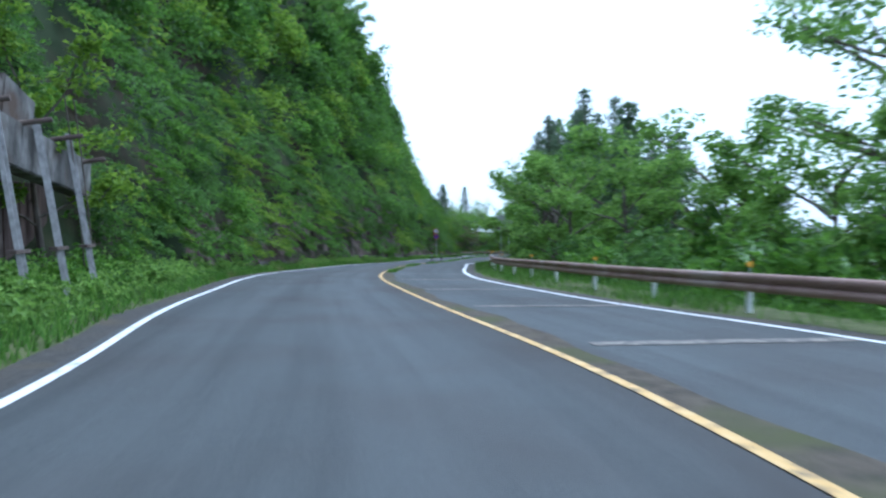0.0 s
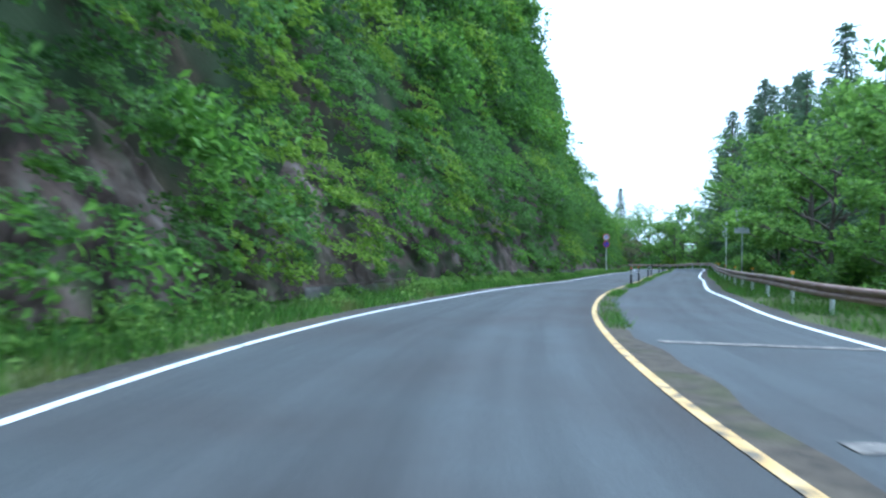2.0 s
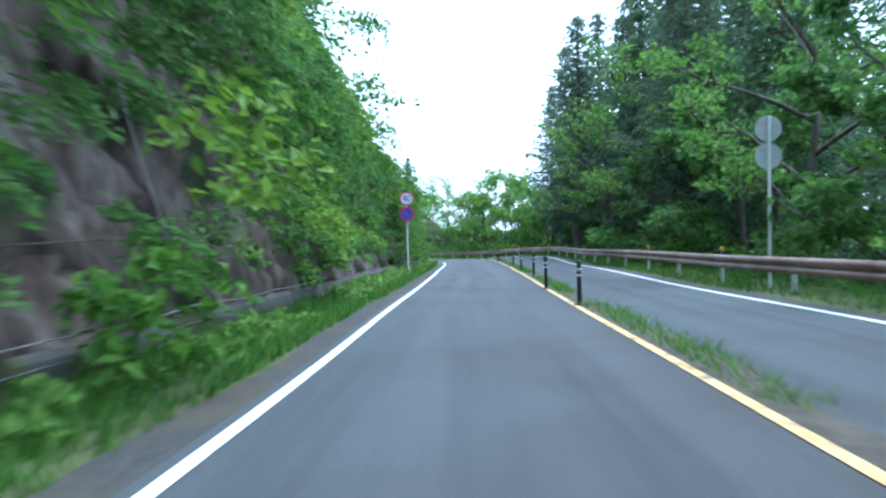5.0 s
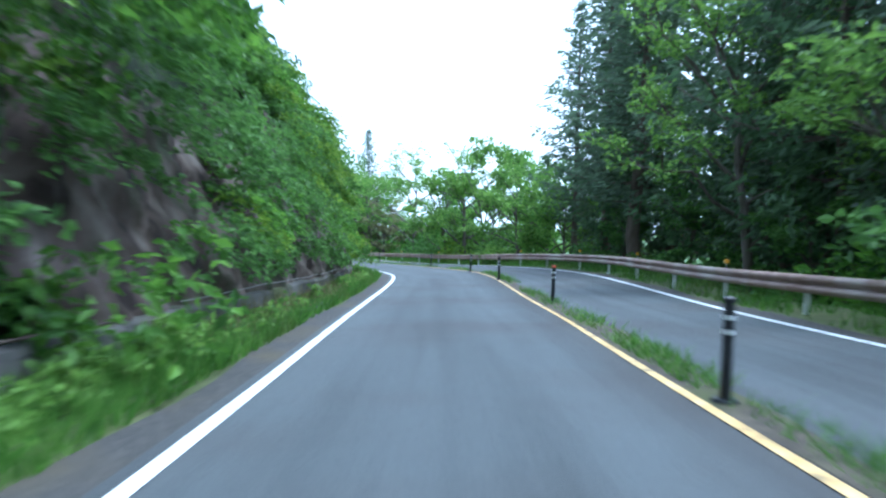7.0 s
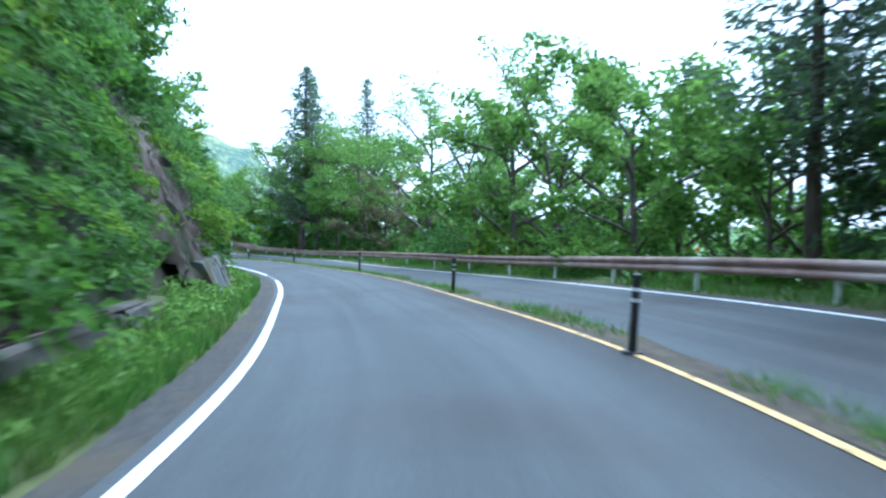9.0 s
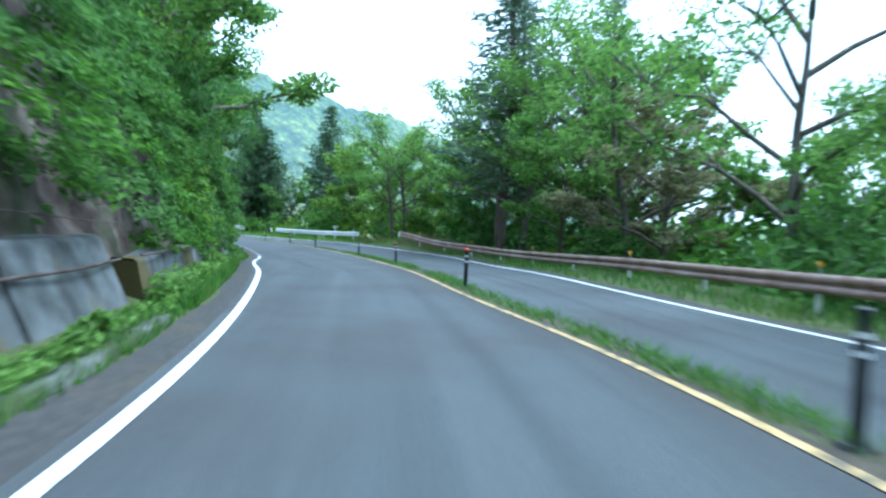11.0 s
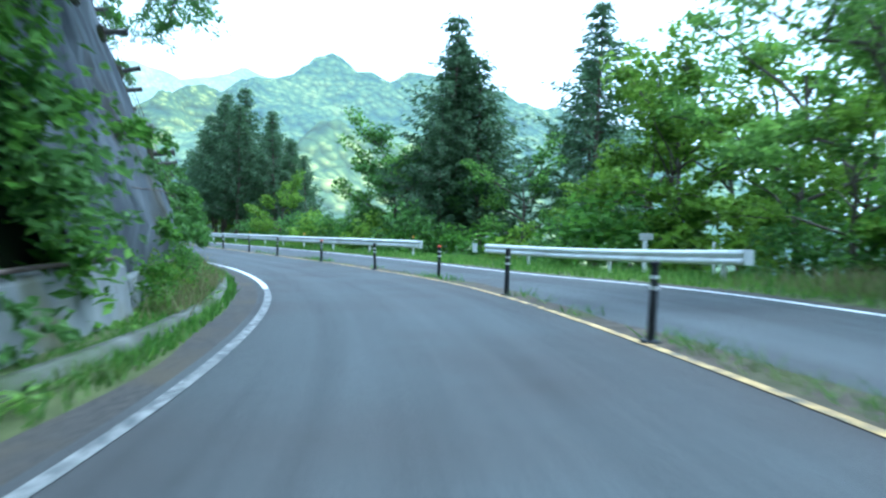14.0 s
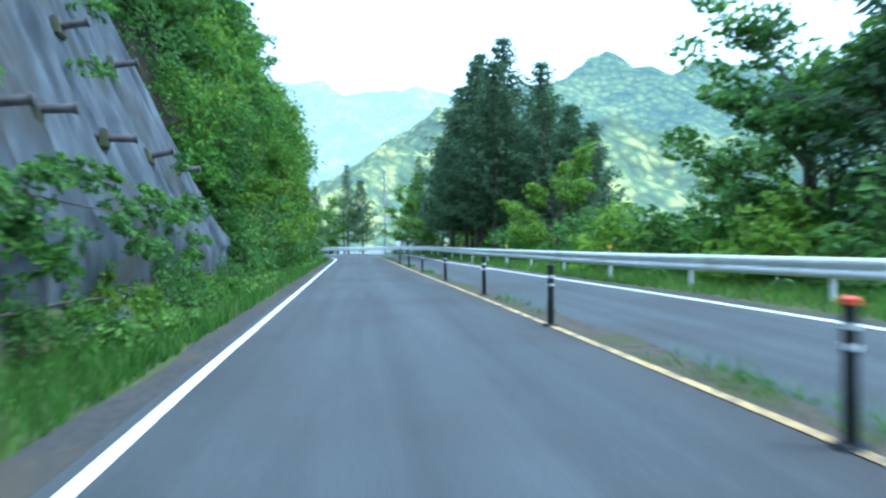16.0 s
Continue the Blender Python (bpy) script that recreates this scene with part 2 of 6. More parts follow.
GALVANISED = shade("galvanised_steel", [(0.3, (0.38, 0.39, 0.40)), (0.7, (0.55, 0.56, 0.57))], 3, 0.5, 0.1, 30, metal=0.5)
BROWN_PAINT = shade("faded_brown_paint", [(0.3, (0.225, 0.135, 0.108)), (0.7, (0.38, 0.27, 0.225))], 2.2, 0.6, 0.15, 30, spec=0.3, patch=(0.5, (0.43, 0.35, 0.31), 0.53, 0.70))
WHITE_PAINT = shade("white_rail_paint", [(0.3, (0.68, 0.69, 0.69)), (0.7, (0.82, 0.83, 0.83))], 2.2, 0.4, 0.05, 30, spec=0.5, patch=(0.8, (0.50, 0.49, 0.45), 0.58, 0.8))
SIGN_BACK = shade("grey_sign_back", [(0.3, (0.42, 0.43, 0.43)), (0.7, (0.56, 0.57, 0.57))], 2, 0.5, 0, metal=0.3)
BLACK_RUBBER = shade("dark_post_plastic", [(0.3, (0.012, 0.014, 0.016)), (0.7, (0.03, 0.032, 0.035))], 6, 0.5, 0)
REFLECT = shade("reflective_band", [(0.3, (0.55, 0.56, 0.56)), (0.7, (0.72, 0.73, 0.73))], 8, 0.35, 0)
ORANGE = shade("red_orange_cap", [(0.3, (0.55, 0.07, 0.03)), (0.7, (0.75, 0.13, 0.06))], 8, 0.45, 0)
AMBER = shade("amber_reflector", [(0.3, (0.75, 0.36, 0.02)), (0.7, (0.85, 0.47, 0.04))], 8, 0.3, 0, spec=0.6)
SIGN_RED = shade("sign_red", [(0.3, (0.5, 0.03, 0.03)), (0.7, (0.6, 0.05, 0.04))], 6, 0.4, 0)
SIGN_BLUE = shade("sign_blue", [(0.3, (0.03, 0.08, 0.48)), (0.7, (0.05, 0.11, 0.6))], 6, 0.4, 0)
SIGN_WHITE = shade("sign_white", [(0.3, (0.78, 0.78, 0.78)), (0.7, (0.85, 0.85, 0.85))], 6, 0.4, 0)
BARK = shade("grey_brown_bark", [(0.3, (0.07, 0.058, 0.048)), (0.7, (0.17, 0.145, 0.12))], 6, 0.95, 0.8, 25, stretch=(1, 1, 0.25))
CEDAR_BARK = shade("reddish_bark", [(0.3, (0.075, 0.056, 0.046)), (0.7, (0.18, 0.14, 0.115))], 6, 0.95, 0.8, 25, stretch=(1, 1, 0.2))
LEAF_HILL = leafy("hillside_leaves", (0.058, 0.122, 0.018), (0.122, 0.245, 0.031), (0.225, 0.41, 0.054), patch=(0.33, (0.055, 0.118, 0.028), 0.48, 0.66))
LEAF_FRESH = leafy("fresh_leaves", (0.10, 0.18, 0.038), (0.19, 0.32, 0.06), (0.30, 0.48, 0.09))
LEAF_OUTER = leafy("outer_leaves", (0.085, 0.162, 0.034), (0.168, 0.30, 0.054), (0.285, 0.47, 0.084))
LEAF_YELLOW = leafy("yellow_green_leaves", (0.095, 0.165, 0.018), (0.185, 0.30, 0.030), (0.30, 0.45, 0.058))
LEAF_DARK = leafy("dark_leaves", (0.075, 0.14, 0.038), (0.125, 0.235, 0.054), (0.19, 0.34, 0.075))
LEAF_CEDAR = leafy("cedar_needles", (0.095, 0.135, 0.088), (0.145, 0.20, 0.12), (0.20, 0.275, 0.155))
LEAF_CYPRESS = leafy("cypress_needles", (0.062, 0.102, 0.052), (0.098, 0.162, 0.072), (0.145, 0.225, 0.10))
LAWN = leafy("bright_verge_grass", (0.12, 0.21, 0.035), (0.20, 0.34, 0.055), (0.30, 0.46, 0.09))
LEAF_RUSSET = leafy("russet_leaves", (0.15, 0.14, 0.07), (0.25, 0.24, 0.12), (0.34, 0.36, 0.17))
GRASS = leafy("roadside_grass", (0.06, 0.13, 0.02), (0.10, 0.22, 0.03), (0.20, 0.34, 0.06), patch=(0.5, (0.20, 0.20, 0.07), 0.56, 0.75))
DRY_GRASS = leafy("dry_grass", (0.12, 0.11, 0.05), (0.22, 0.20, 0.09), (0.34, 0.31, 0.16))


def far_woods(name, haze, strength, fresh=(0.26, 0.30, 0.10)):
    """Wooded mountains seen through bright air: the haze is put in as a faint glow."""
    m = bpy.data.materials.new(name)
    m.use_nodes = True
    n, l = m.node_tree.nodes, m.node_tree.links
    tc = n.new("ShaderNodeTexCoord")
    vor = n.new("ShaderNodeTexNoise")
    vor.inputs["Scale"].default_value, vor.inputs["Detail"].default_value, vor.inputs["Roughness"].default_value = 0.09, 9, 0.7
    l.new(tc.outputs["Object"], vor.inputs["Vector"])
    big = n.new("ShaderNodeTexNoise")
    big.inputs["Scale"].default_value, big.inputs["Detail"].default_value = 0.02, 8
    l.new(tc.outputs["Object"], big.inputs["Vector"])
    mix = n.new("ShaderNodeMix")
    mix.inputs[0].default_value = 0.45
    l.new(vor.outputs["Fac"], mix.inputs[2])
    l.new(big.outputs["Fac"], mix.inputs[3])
    # rounded tree crowns; shade in the gaps between is put in as darker tone
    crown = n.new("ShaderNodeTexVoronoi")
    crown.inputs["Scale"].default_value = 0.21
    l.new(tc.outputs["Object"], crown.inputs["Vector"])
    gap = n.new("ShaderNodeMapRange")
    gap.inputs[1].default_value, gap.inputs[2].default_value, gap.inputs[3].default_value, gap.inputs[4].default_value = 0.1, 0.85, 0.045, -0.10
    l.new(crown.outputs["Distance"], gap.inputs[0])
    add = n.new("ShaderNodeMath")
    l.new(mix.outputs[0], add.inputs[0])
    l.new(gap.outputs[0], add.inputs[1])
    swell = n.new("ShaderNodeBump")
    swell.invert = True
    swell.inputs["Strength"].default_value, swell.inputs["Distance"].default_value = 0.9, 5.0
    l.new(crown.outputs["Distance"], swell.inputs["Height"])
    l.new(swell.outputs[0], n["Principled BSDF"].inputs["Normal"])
    # dark blue-green to yellow-green: the woods' own variety, with sun and shade painted in
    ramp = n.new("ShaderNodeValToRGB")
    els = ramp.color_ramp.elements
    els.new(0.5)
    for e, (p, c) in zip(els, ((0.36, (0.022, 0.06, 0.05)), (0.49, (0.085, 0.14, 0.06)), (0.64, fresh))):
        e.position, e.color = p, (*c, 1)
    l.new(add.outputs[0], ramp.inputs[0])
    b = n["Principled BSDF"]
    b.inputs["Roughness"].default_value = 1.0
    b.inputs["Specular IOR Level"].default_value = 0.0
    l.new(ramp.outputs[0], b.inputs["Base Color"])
    # pale air in front of the slopes, painted as an even emission
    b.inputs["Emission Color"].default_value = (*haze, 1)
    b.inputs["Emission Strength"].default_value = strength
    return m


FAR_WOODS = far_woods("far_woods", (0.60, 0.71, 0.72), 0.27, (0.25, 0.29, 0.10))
# sunlight on the spur and low hill, put in as a brighter yellow-green
LIT_WOODS = far_woods("sunlit_far_woods", (0.72, 0.76, 0.60), 0.22, (0.50, 0.50, 0.15))
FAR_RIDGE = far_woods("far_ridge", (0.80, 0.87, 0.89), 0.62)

# ---- the road's line: under the drive, run on before and after it ----
EYE_HEIGHT = 1.2
drive = np.array([eye for _, eye, _, _ in PATH])
before = np.array([drive[0] + np.array([0.09 * d, -d, 0.026 * d]) for d in range(40, 0, -1)])
after, spot, way = [], drive[-1].copy(), math.atan2(-(drive[-1] - drive[-2])[0], (drive[-1] - drive[-2])[1])
for step in range(110):
    aim = radians(57.5 + (min(step, 100) - 58) * 2.2 if step > 58 else 57.5)
    way += max(-0.04, min(0.04, aim - way))
    spot = spot + np.array([-math.sin(way), math.cos(way), -0.003])
    after.append(spot.copy())
line = np.vstack([before, drive, after])
run = np.r_[0, np.cumsum(np.hypot(*np.diff(line[:, :2], axis=0).T))]
S_RAW = np.arange(0, run[-1], 0.5)


def smooth(values, n):
    return np.convolve(np.pad(values, n, "edge"), np.ones(2 * n + 1) / (2 * n + 1), "valid")


CX, CY = (smooth(smooth(np.interp(S_RAW, run, line[:, k]), 3), 3) for k in (0, 1))
CZ = smooth(np.interp(S_RAW, run, line[:, 2]), 10) - EYE_HEIGHT
START = run[40]
ST = S_RAW - START  # stations: 0 where the drive begins
TX, TY = np.gradient(CX), np.gradient(CY)
norm = np.hypot(TX, TY)
TX, TY = TX / norm, TY / norm
S_MIN, S_MAX = float(ST[0]), float(ST[-1])


def table(pairs, n=6):
    s, v = zip(*pairs)
    grid = smooth(np.interp(ST, s, v), n)
    return lambda q: np.interp(q, ST, grid)


white_left = table([(-40, -2.6), (6, -2.63), (14, -3.1), (22, -3.13), (36, -3.05), (44, -2.45), (50, -1.98), (56, -1.7), (64, -1.48), (80, -1.5), (94, -1.63), (102, -1.58), (110, -1.48), (118, -1.7), (126, -1.6), (135, -1.46), (142, -1.62), (148, -1.95), (151, -2.2), (156, -2.62), (159, -2.8), (163, -2.92), (169, -2.88), (172, -2.6), (176, -2.02), (181, -1.6), (188, -1.3), (198, -1.43), (206, -1.59), (222, -1.6), (260, -1.6)])
yellow = table([(-40, 2.2), (6, 2.2), (12, 2.1), (22, 1.84), (33, 1.65), (44, 1.66), (51, 1.93), (63, 2.1), (76, 2.03), (90, 2.05), (96, 2.3), (108, 2.35), (118, 2.35), (126, 2.3), (137, 2.45), (143, 2.42), (148, 1.9), (151, 1.70), (156, 1.60), (160, 1.78), (164, 2.05), (168, 2.25), (171.5, 2.42), (175, 2.74), (179, 2.9), (183.5, 2.68), (189, 2.64), (194, 2.85), (199, 2.62), (206, 2.55), (217, 2.45), (228, 2.3), (260, 2.0)])
white_right = table([(-40, 7.0), (4, 6.75), (8, 6.55), (11, 6.2), (14, 5.85), (20, 5.55), (26, 5.35), (36, 5.55), (44, 5.6), (50, 5.3), (57, 5.4), (66, 5.55), (75, 5.25), (95, 5.55), (102, 6.1), (112, 6.35), (118, 6.4), (126, 6.3), (138, 6.3), (145, 5.75), (152, 5.4), (160, 5.6), (163, 5.82), (166, 6.2), (170, 6.7), (175.5, 7.05), (179.5, 6.95), (184, 6.5), (190, 6.55), (197, 6.2), (208, 6.0), (216, 5.8), (226, 5.4), (243, 4.9), (270, 4.9)])
rail_right = table([(-40, 7.6), (16, 7.45), (26, 7.65), (33, 7.45), (40, 7.15), (55, 6.85), (62, 6.78), (71, 6.65), (75, 6.5), (90, 6.6), (103, 7.0), (108, 7.1), (115, 7.35), (126, 7.3), (138, 7.55), (145, 7.5), (155, 7.7), (165, 8.0), (175, 8.3), (183, 8.5), (190, 9.05), (202, 8.2), (206.5, 8.1), (218, 6.75), (240, 6.2), (270, 6.2)], 3)
bank = table([(-40, -0.015), (30, -0.015), (45, 0.0), (75, 0.01), (95, 0.025), (112, 0.04), (125, 0.03), (140, -0.01), (150, -0.018), (165, 0.005), (178, 0.03), (186, 0.025), (195, 0.0), (210, 0.012), (260, 0.02)], 8)
wall_steep = table([(-40, 2.2), (10, 2.3), (30, 2.35), (52, 2.5), (64, 3.0), (76, 3.2), (84, 2.7), (92, 2.3), (98, 2.1), (125, 2.1), (150, 2.4), (168, 2.7), (212, 2.7), (222, 2.7), (235, 3.0), (262, 3.0)], 6)
hill_high = table([(-40, 20), (10, 24), (40, 29), (110, 28), (122, 17), (135, 12), (145, 12), (165, 14), (200, 15), (220, 13), (232, 13), (258, 13), (270, 9)], 10)
rail_sink = table([(-40, 0), (146, 0), (152, 0.10), (160, 0.21), (168, 0.21), (176, 0.10), (182, 0), (270, 0)], 4)
drop_right = table([(-40, 0.25), (60, 0.3), (90, 0.55), (150, 0.5), (170, 0.12), (205, 0.10), (225, 0.2), (260, 0.15)], 10)


def hill_foot(s):
    return white_left(s) - 2.15 - 1.6 * np.exp(-((np.asarray(s) - 15.0) / 7.0) ** 2)


def left_height(s, off):
    """Height over the road at an offset left of the road's edge."""
    foot = hill_foot(s)
    edge = white_left(s) - 0.7
    k = np.clip((edge - off) / np.maximum(edge - foot, 0.1), 0, 1)
    rise = np.maximum(foot - off, 0)
    steep, top = wall_steep(s), hill_high(s)
    first = np.minimum(rise * steep, top)
    return 0.30 * k * k + first + np.maximum(rise - top / steep, 0) * 0.75


def right_height(s, off):
    edge = rail_right(s) + 1.3
    out = np.maximum(off - edge, 0)
    mound = 0.55 * np.exp(-((np.asarray(s) - 182) / 4.2) ** 2) * np.clip((off - white_right(s) - 1.2) / 1.5, 0, 1)
    return mound - np.minimum(out * drop_right(s) * 1.6, 14 * drop_right(s) + out * 0.06)


def ground_height(s, off):
    s, off = np.asarray(s, float), np.asarray(off, float)
    tilt = bank(s) * np.clip(off, -4, 10)
    z = np.interp(s, ST, CZ) + tilt
    z = z + np.where(off < white_left(s) - 0.7, left_height(s, off), 0)
    z = z + np.where(off > white_right(s) + 0.5, right_height(s, off), 0)
    return z


def plan(s, off):
    """World x, y of a station and an offset to the right."""
    s, off = np.asarray(s, float), np.asarray(off, float)
    px, py = np.interp(s, ST, CX), np.interp(s, ST, CY)
    tx, ty = np.interp(s, ST, TX), np.interp(s, ST, TY)
    return px + ty * off, py - tx * off


def at(s, off, up=0.0):
    x, y = plan(s, off)
    return np.stack([x, y, ground_height(s, off) + up], -1)


def heading(s):
    return math.degrees(math.atan2(-float(np.interp(s, ST, TX)), float(np.interp(s, ST, TY))))


# ---- mesh helpers ----
def fast_mesh(name, verts, faces, material, smooth_faces=False):
    """A mesh from numpy verts (n, 3) and faces (m, 3 or 4)."""
    verts, faces = np.asarray(verts, np.float32), np.asarray(faces, np.int32)
    me = bpy.data.meshes.new(name)
    k = faces.shape[1]
    me.vertices.add(len(verts))
    me.vertices.foreach_set("co", verts.ravel())
    me.loops.add(faces.size)
    me.loops.foreach_set("vertex_index", faces.ravel())
    me.polygons.add(len(faces))
    me.polygons.foreach_set("loop_start", np.arange(0, faces.size, k, dtype=np.int32))
    me.polygons.foreach_set("use_smooth", np.full(len(faces), smooth_faces))
    me.update(calc_edges=True)
    me.materials.append(material)
    return me


def part(name, bm, material, parent, label=""):
    me = bpy.data.meshes.new(name)
    bm.to_mesh(me)
    bm.free()
    me.materials.append(material)
    return own(name, me, parent, label)


def own(name, me, parent=None, label=""):
    ob = new(name, me)
    if parent:
        ob.parent = parent
    if label:
        ob["label"] = label
    return ob


def strip(name, stations, offsets, material, lift=0.0, height=None, smooth_faces=True):
    """A sheet over stations x offsets (an array, or one row a station)."""
    stations = np.asarray(stations, float)
    offs = np.asarray([[o(s) if callable(o) else o for o in offsets] for s in stations], float)
    ss = np.repeat(stations[:, None], offs.shape[1], 1)
    x, y = plan(ss, offs)
    z = (height(ss, offs) if height else ground_height(ss, offs)) + lift
    n, m = offs.shape
    idx = np.arange(n * m).reshape(n, m)
    faces = np.stack([idx[:-1, :-1], idx[:-1, 1:], idx[1:, 1:], idx[1:, :-1]], -1).reshape(-1, 4)
    return fast_mesh(name, np.stack([x, y, z], -1).reshape(-1, 3), faces, material, smooth_faces)


def box(bm, centre, size, turn=0.0, bevel=0.0, tilt=0.0):
    m = pose(*centre, tilt, 0, turn) @ Matrix.Diagonal((*size, 1))
    made = bmesh.ops.create_cube(bm, size=1, matrix=m)["verts"]
    if bevel:
        edges = list({e for v in made for e in v.link_edges})
        bmesh.ops.bevel(bm, geom=edges, offset=bevel, segments=2, affect="EDGES")


def rod(bm, a, b, r, r2=None, sides=10):
    a, b = Vector(a), Vector(b)
    m = Matrix.Translation((a + b) / 2) @ (b - a).to_track_quat("Z", "Y").to_matrix().to_4x4()
    bmesh.ops.create_cone(bm, cap_ends=True, segments=sides, radius1=r, radius2=r if r2 is None else r2, depth=(b - a).length, matrix=m)


def tube_arrays(points, radii, sides=6):
    """Rings along a bent line; verts and quads."""
    points = np.asarray(points, float)
    t = np.gradient(points, axis=0)
    t /= np.linalg.norm(t, axis=1)[:, None] + 1e-9
    ref = np.where(np.abs(t[:, 2:3]) > 0.9, np.array([[1.0, 0, 0]]), np.array([[0, 0, 1.0]]))
    u = np.cross(t, ref)
    u /= np.linalg.norm(u, axis=1)[:, None] + 1e-9
    v = np.cross(t, u)
    a = np.linspace(0, 2 * np.pi, sides, endpoint=False)
    ring = points[:, None] + np.asarray(radii)[:, None, None] * (np.cos(a)[None, :, None] * u[:, None] + np.sin(a)[None, :, None] * v[:, None])
    n = len(points)
    idx = np.arange(n * sides).reshape(n, sides)
    nxt = np.roll(idx, -1, 1)
    return ring.reshape(-1, 3), np.stack([idx[:-1], nxt[:-1], nxt[1:], idx[1:]], -1).reshape(-1, 4)


class Gather:
    """Collects verts and quads of many pieces into one mesh."""

    def __init__(self):
        self.v, self.f, self.n = [], [], 0

    def add(self, verts, faces):
        self.v.append(verts)
        self.f.append(faces + self.n)
        self.n += len(verts)

    def mesh(self, name, material, smooth_faces=False):
        return fast_mesh(name, np.concatenate(self.v), np.concatenate(self.f), material, smooth_faces)


def leaf_arrays(centres, length, width, rng, level=1.0, droop=0.0, outward=None):
    """Kite-shaped leaves; level: how flat they lie; outward: direction that they point to."""
    n = len(centres)
    axis = rng.normal(size=(n, 3)) * (1, 1, 0.45)
    if outward is not None:
        axis = axis * 0.55 + outward
    axis[:, 2] -= droop
    axis /= np.linalg.norm(axis, axis=1)[:, None]
    up = rng.normal(size=(n, 3)) * 0.75 + np.array([0, 0, level])
    side = np.cross(axis, up)
    side /= np.linalg.norm(side, axis=1)[:, None] + 1e-9
    length, width = np.broadcast_to(length, n)[:, None], np.broadcast_to(width, n)[:, None]
    fold = np.cross(side, axis) * width * 0.22
    a = centres - axis * length * 0.5
    b = centres + side * width * 0.5 - axis * length * 0.08 + fold
    c = centres + axis * length * 0.5
    d = centres - side * width * 0.5 - axis * length * 0.08 + fold
    return np.stack([a, b, c, d], 1).reshape(-1, 3), np.arange(4 * n).reshape(n, 4)


def blade_arrays(roots, height, width, rng, lean=0.35):
    n = len(roots)
    turn = rng.uniform(0, 2 * np.pi, n)
    side = np.stack([np.cos(turn), np.sin(turn), 0 * turn], 1) * np.broadcast_to(width, n)[:, None] * 0.5
    tip = roots + np.concatenate([rng.normal(0, lean, (n, 2)), np.ones((n, 1))], 1) * np.broadcast_to(height, n)[:, None]
    return np.stack([roots - side, roots + side, tip], 1).reshape(-1, 3), np.arange(3 * n).reshape(n, 3)

# ---- ground, road and markings ----
s_all = np.arange(S_MIN, S_MAX, 1.0)


def squeeze(s):
    return float(np.interp(s, [235, 262], [1.0, 0.5]))


ground_cols = [lambda s, u=u: hill_foot(s) - u * (26 if s < 235 else 26 * squeeze(s)) for u in (1.0, 0.7, 0.5, 0.4, 0.3, 0.24, 0.18, 0.13, 0.09, 0.06, 0.03, 0.0)]
ground_cols += [lambda s: white_left(s) - 1.4, lambda s: white_left(s) - 0.72, lambda s: white_left(s) - 0.3, yellow, lambda s: white_right(s) + 0.2, lambda s: white_right(s) + 0.55]
ground_cols += [lambda s, d=d: rail_right(s) + d for d in (0.0, 0.7, 1.3, 2.5, 4.5, 8.0, 14.0, 22.0)]


def rough_ground(ss, offs):
    z = ground_height(ss, offs)
    x, y = plan(ss, offs)
    on_road = (offs > white_left(ss) - 0.71) & (offs < white_right(ss) + 0.5)
    bump = np.array([noise.noise((a * 0.35, b * 0.35, c * 0.35)) + 0.5 * noise.noise((a * 0.9, b * 0.9, c * 0.9)) for a, b, c in zip(x.ravel(), y.ravel(), z.ravel())]).reshape(z.shape)
    amount = np.clip((hill_foot(ss) - offs) * 0.3, 0, 0.35) + np.clip((offs - rail_right(ss) - 0.6) * 0.15, 0, 0.4)
    return np.where(on_road, z - 0.06, z + bump * amount)


ground = own("ground", strip("ground", s_all, ground_cols, VERGE, height=rough_ground))
ground.data.materials.append(SOIL)
ground.data.materials.append(FIELD)
cols = len(ground_cols) - 1
ground.data.polygons.foreach_set("material_index", np.array([1 if (k % cols) < 11 else 0 for k in range(len(ground.data.polygons))], np.int32))
bm = bmesh.new()
bm.from_mesh(ground.data)
bm.faces.ensure_lookup_table()
far = [bm.verts.new(p) for p in ((-2500, -2000, -32), (2500, -2000, -32), (2500, 3000, -32), (-2500, 3000, -32))]
bm.faces.new(far).material_index = 2
bm.to_mesh(ground.data)
bm.free()
tagged(ground, "wooded mountain ground with bare brown soil and weeds", "ground", kind="structure")

road = own("road", strip("road", np.arange(S_MIN, S_MAX, 0.5), [lambda s: white_left(s) - 0.15, lambda s: 0.3, yellow, lambda s: 4.0, lambda s: white_right(s) + 0.15], ASPHALT, 0.012))
layer = road.data.uv_layers.new(name="lane")
corner = np.zeros(len(road.data.loops), np.int32)
road.data.loops.foreach_get("vertex_index", corner)
row_of, col_of = corner // 5, corner % 5
row_s = np.arange(S_MIN, S_MAX, 0.5)[row_of]
row_off = np.choose(col_of, [white_left(row_s) - 0.15, 0.3 + 0 * row_s, yellow(row_s), 4.0 + 0 * row_s, white_right(row_s) + 0.15])
layer.data.foreach_set("uv", np.stack([row_off, row_s], 1).astype(np.float32).ravel())
near_joint = road.data.uv_layers.new(name="joint")
near_joint.data.foreach_set("uv", np.stack([np.where(col_of <= 2, row_off - yellow(row_s), -0.3 - (row_off - yellow(row_s))), row_s], 1).astype(np.float32).ravel())
tagged(road, "grey asphalt two-lane mountain road, worn", "road", kind="structure")
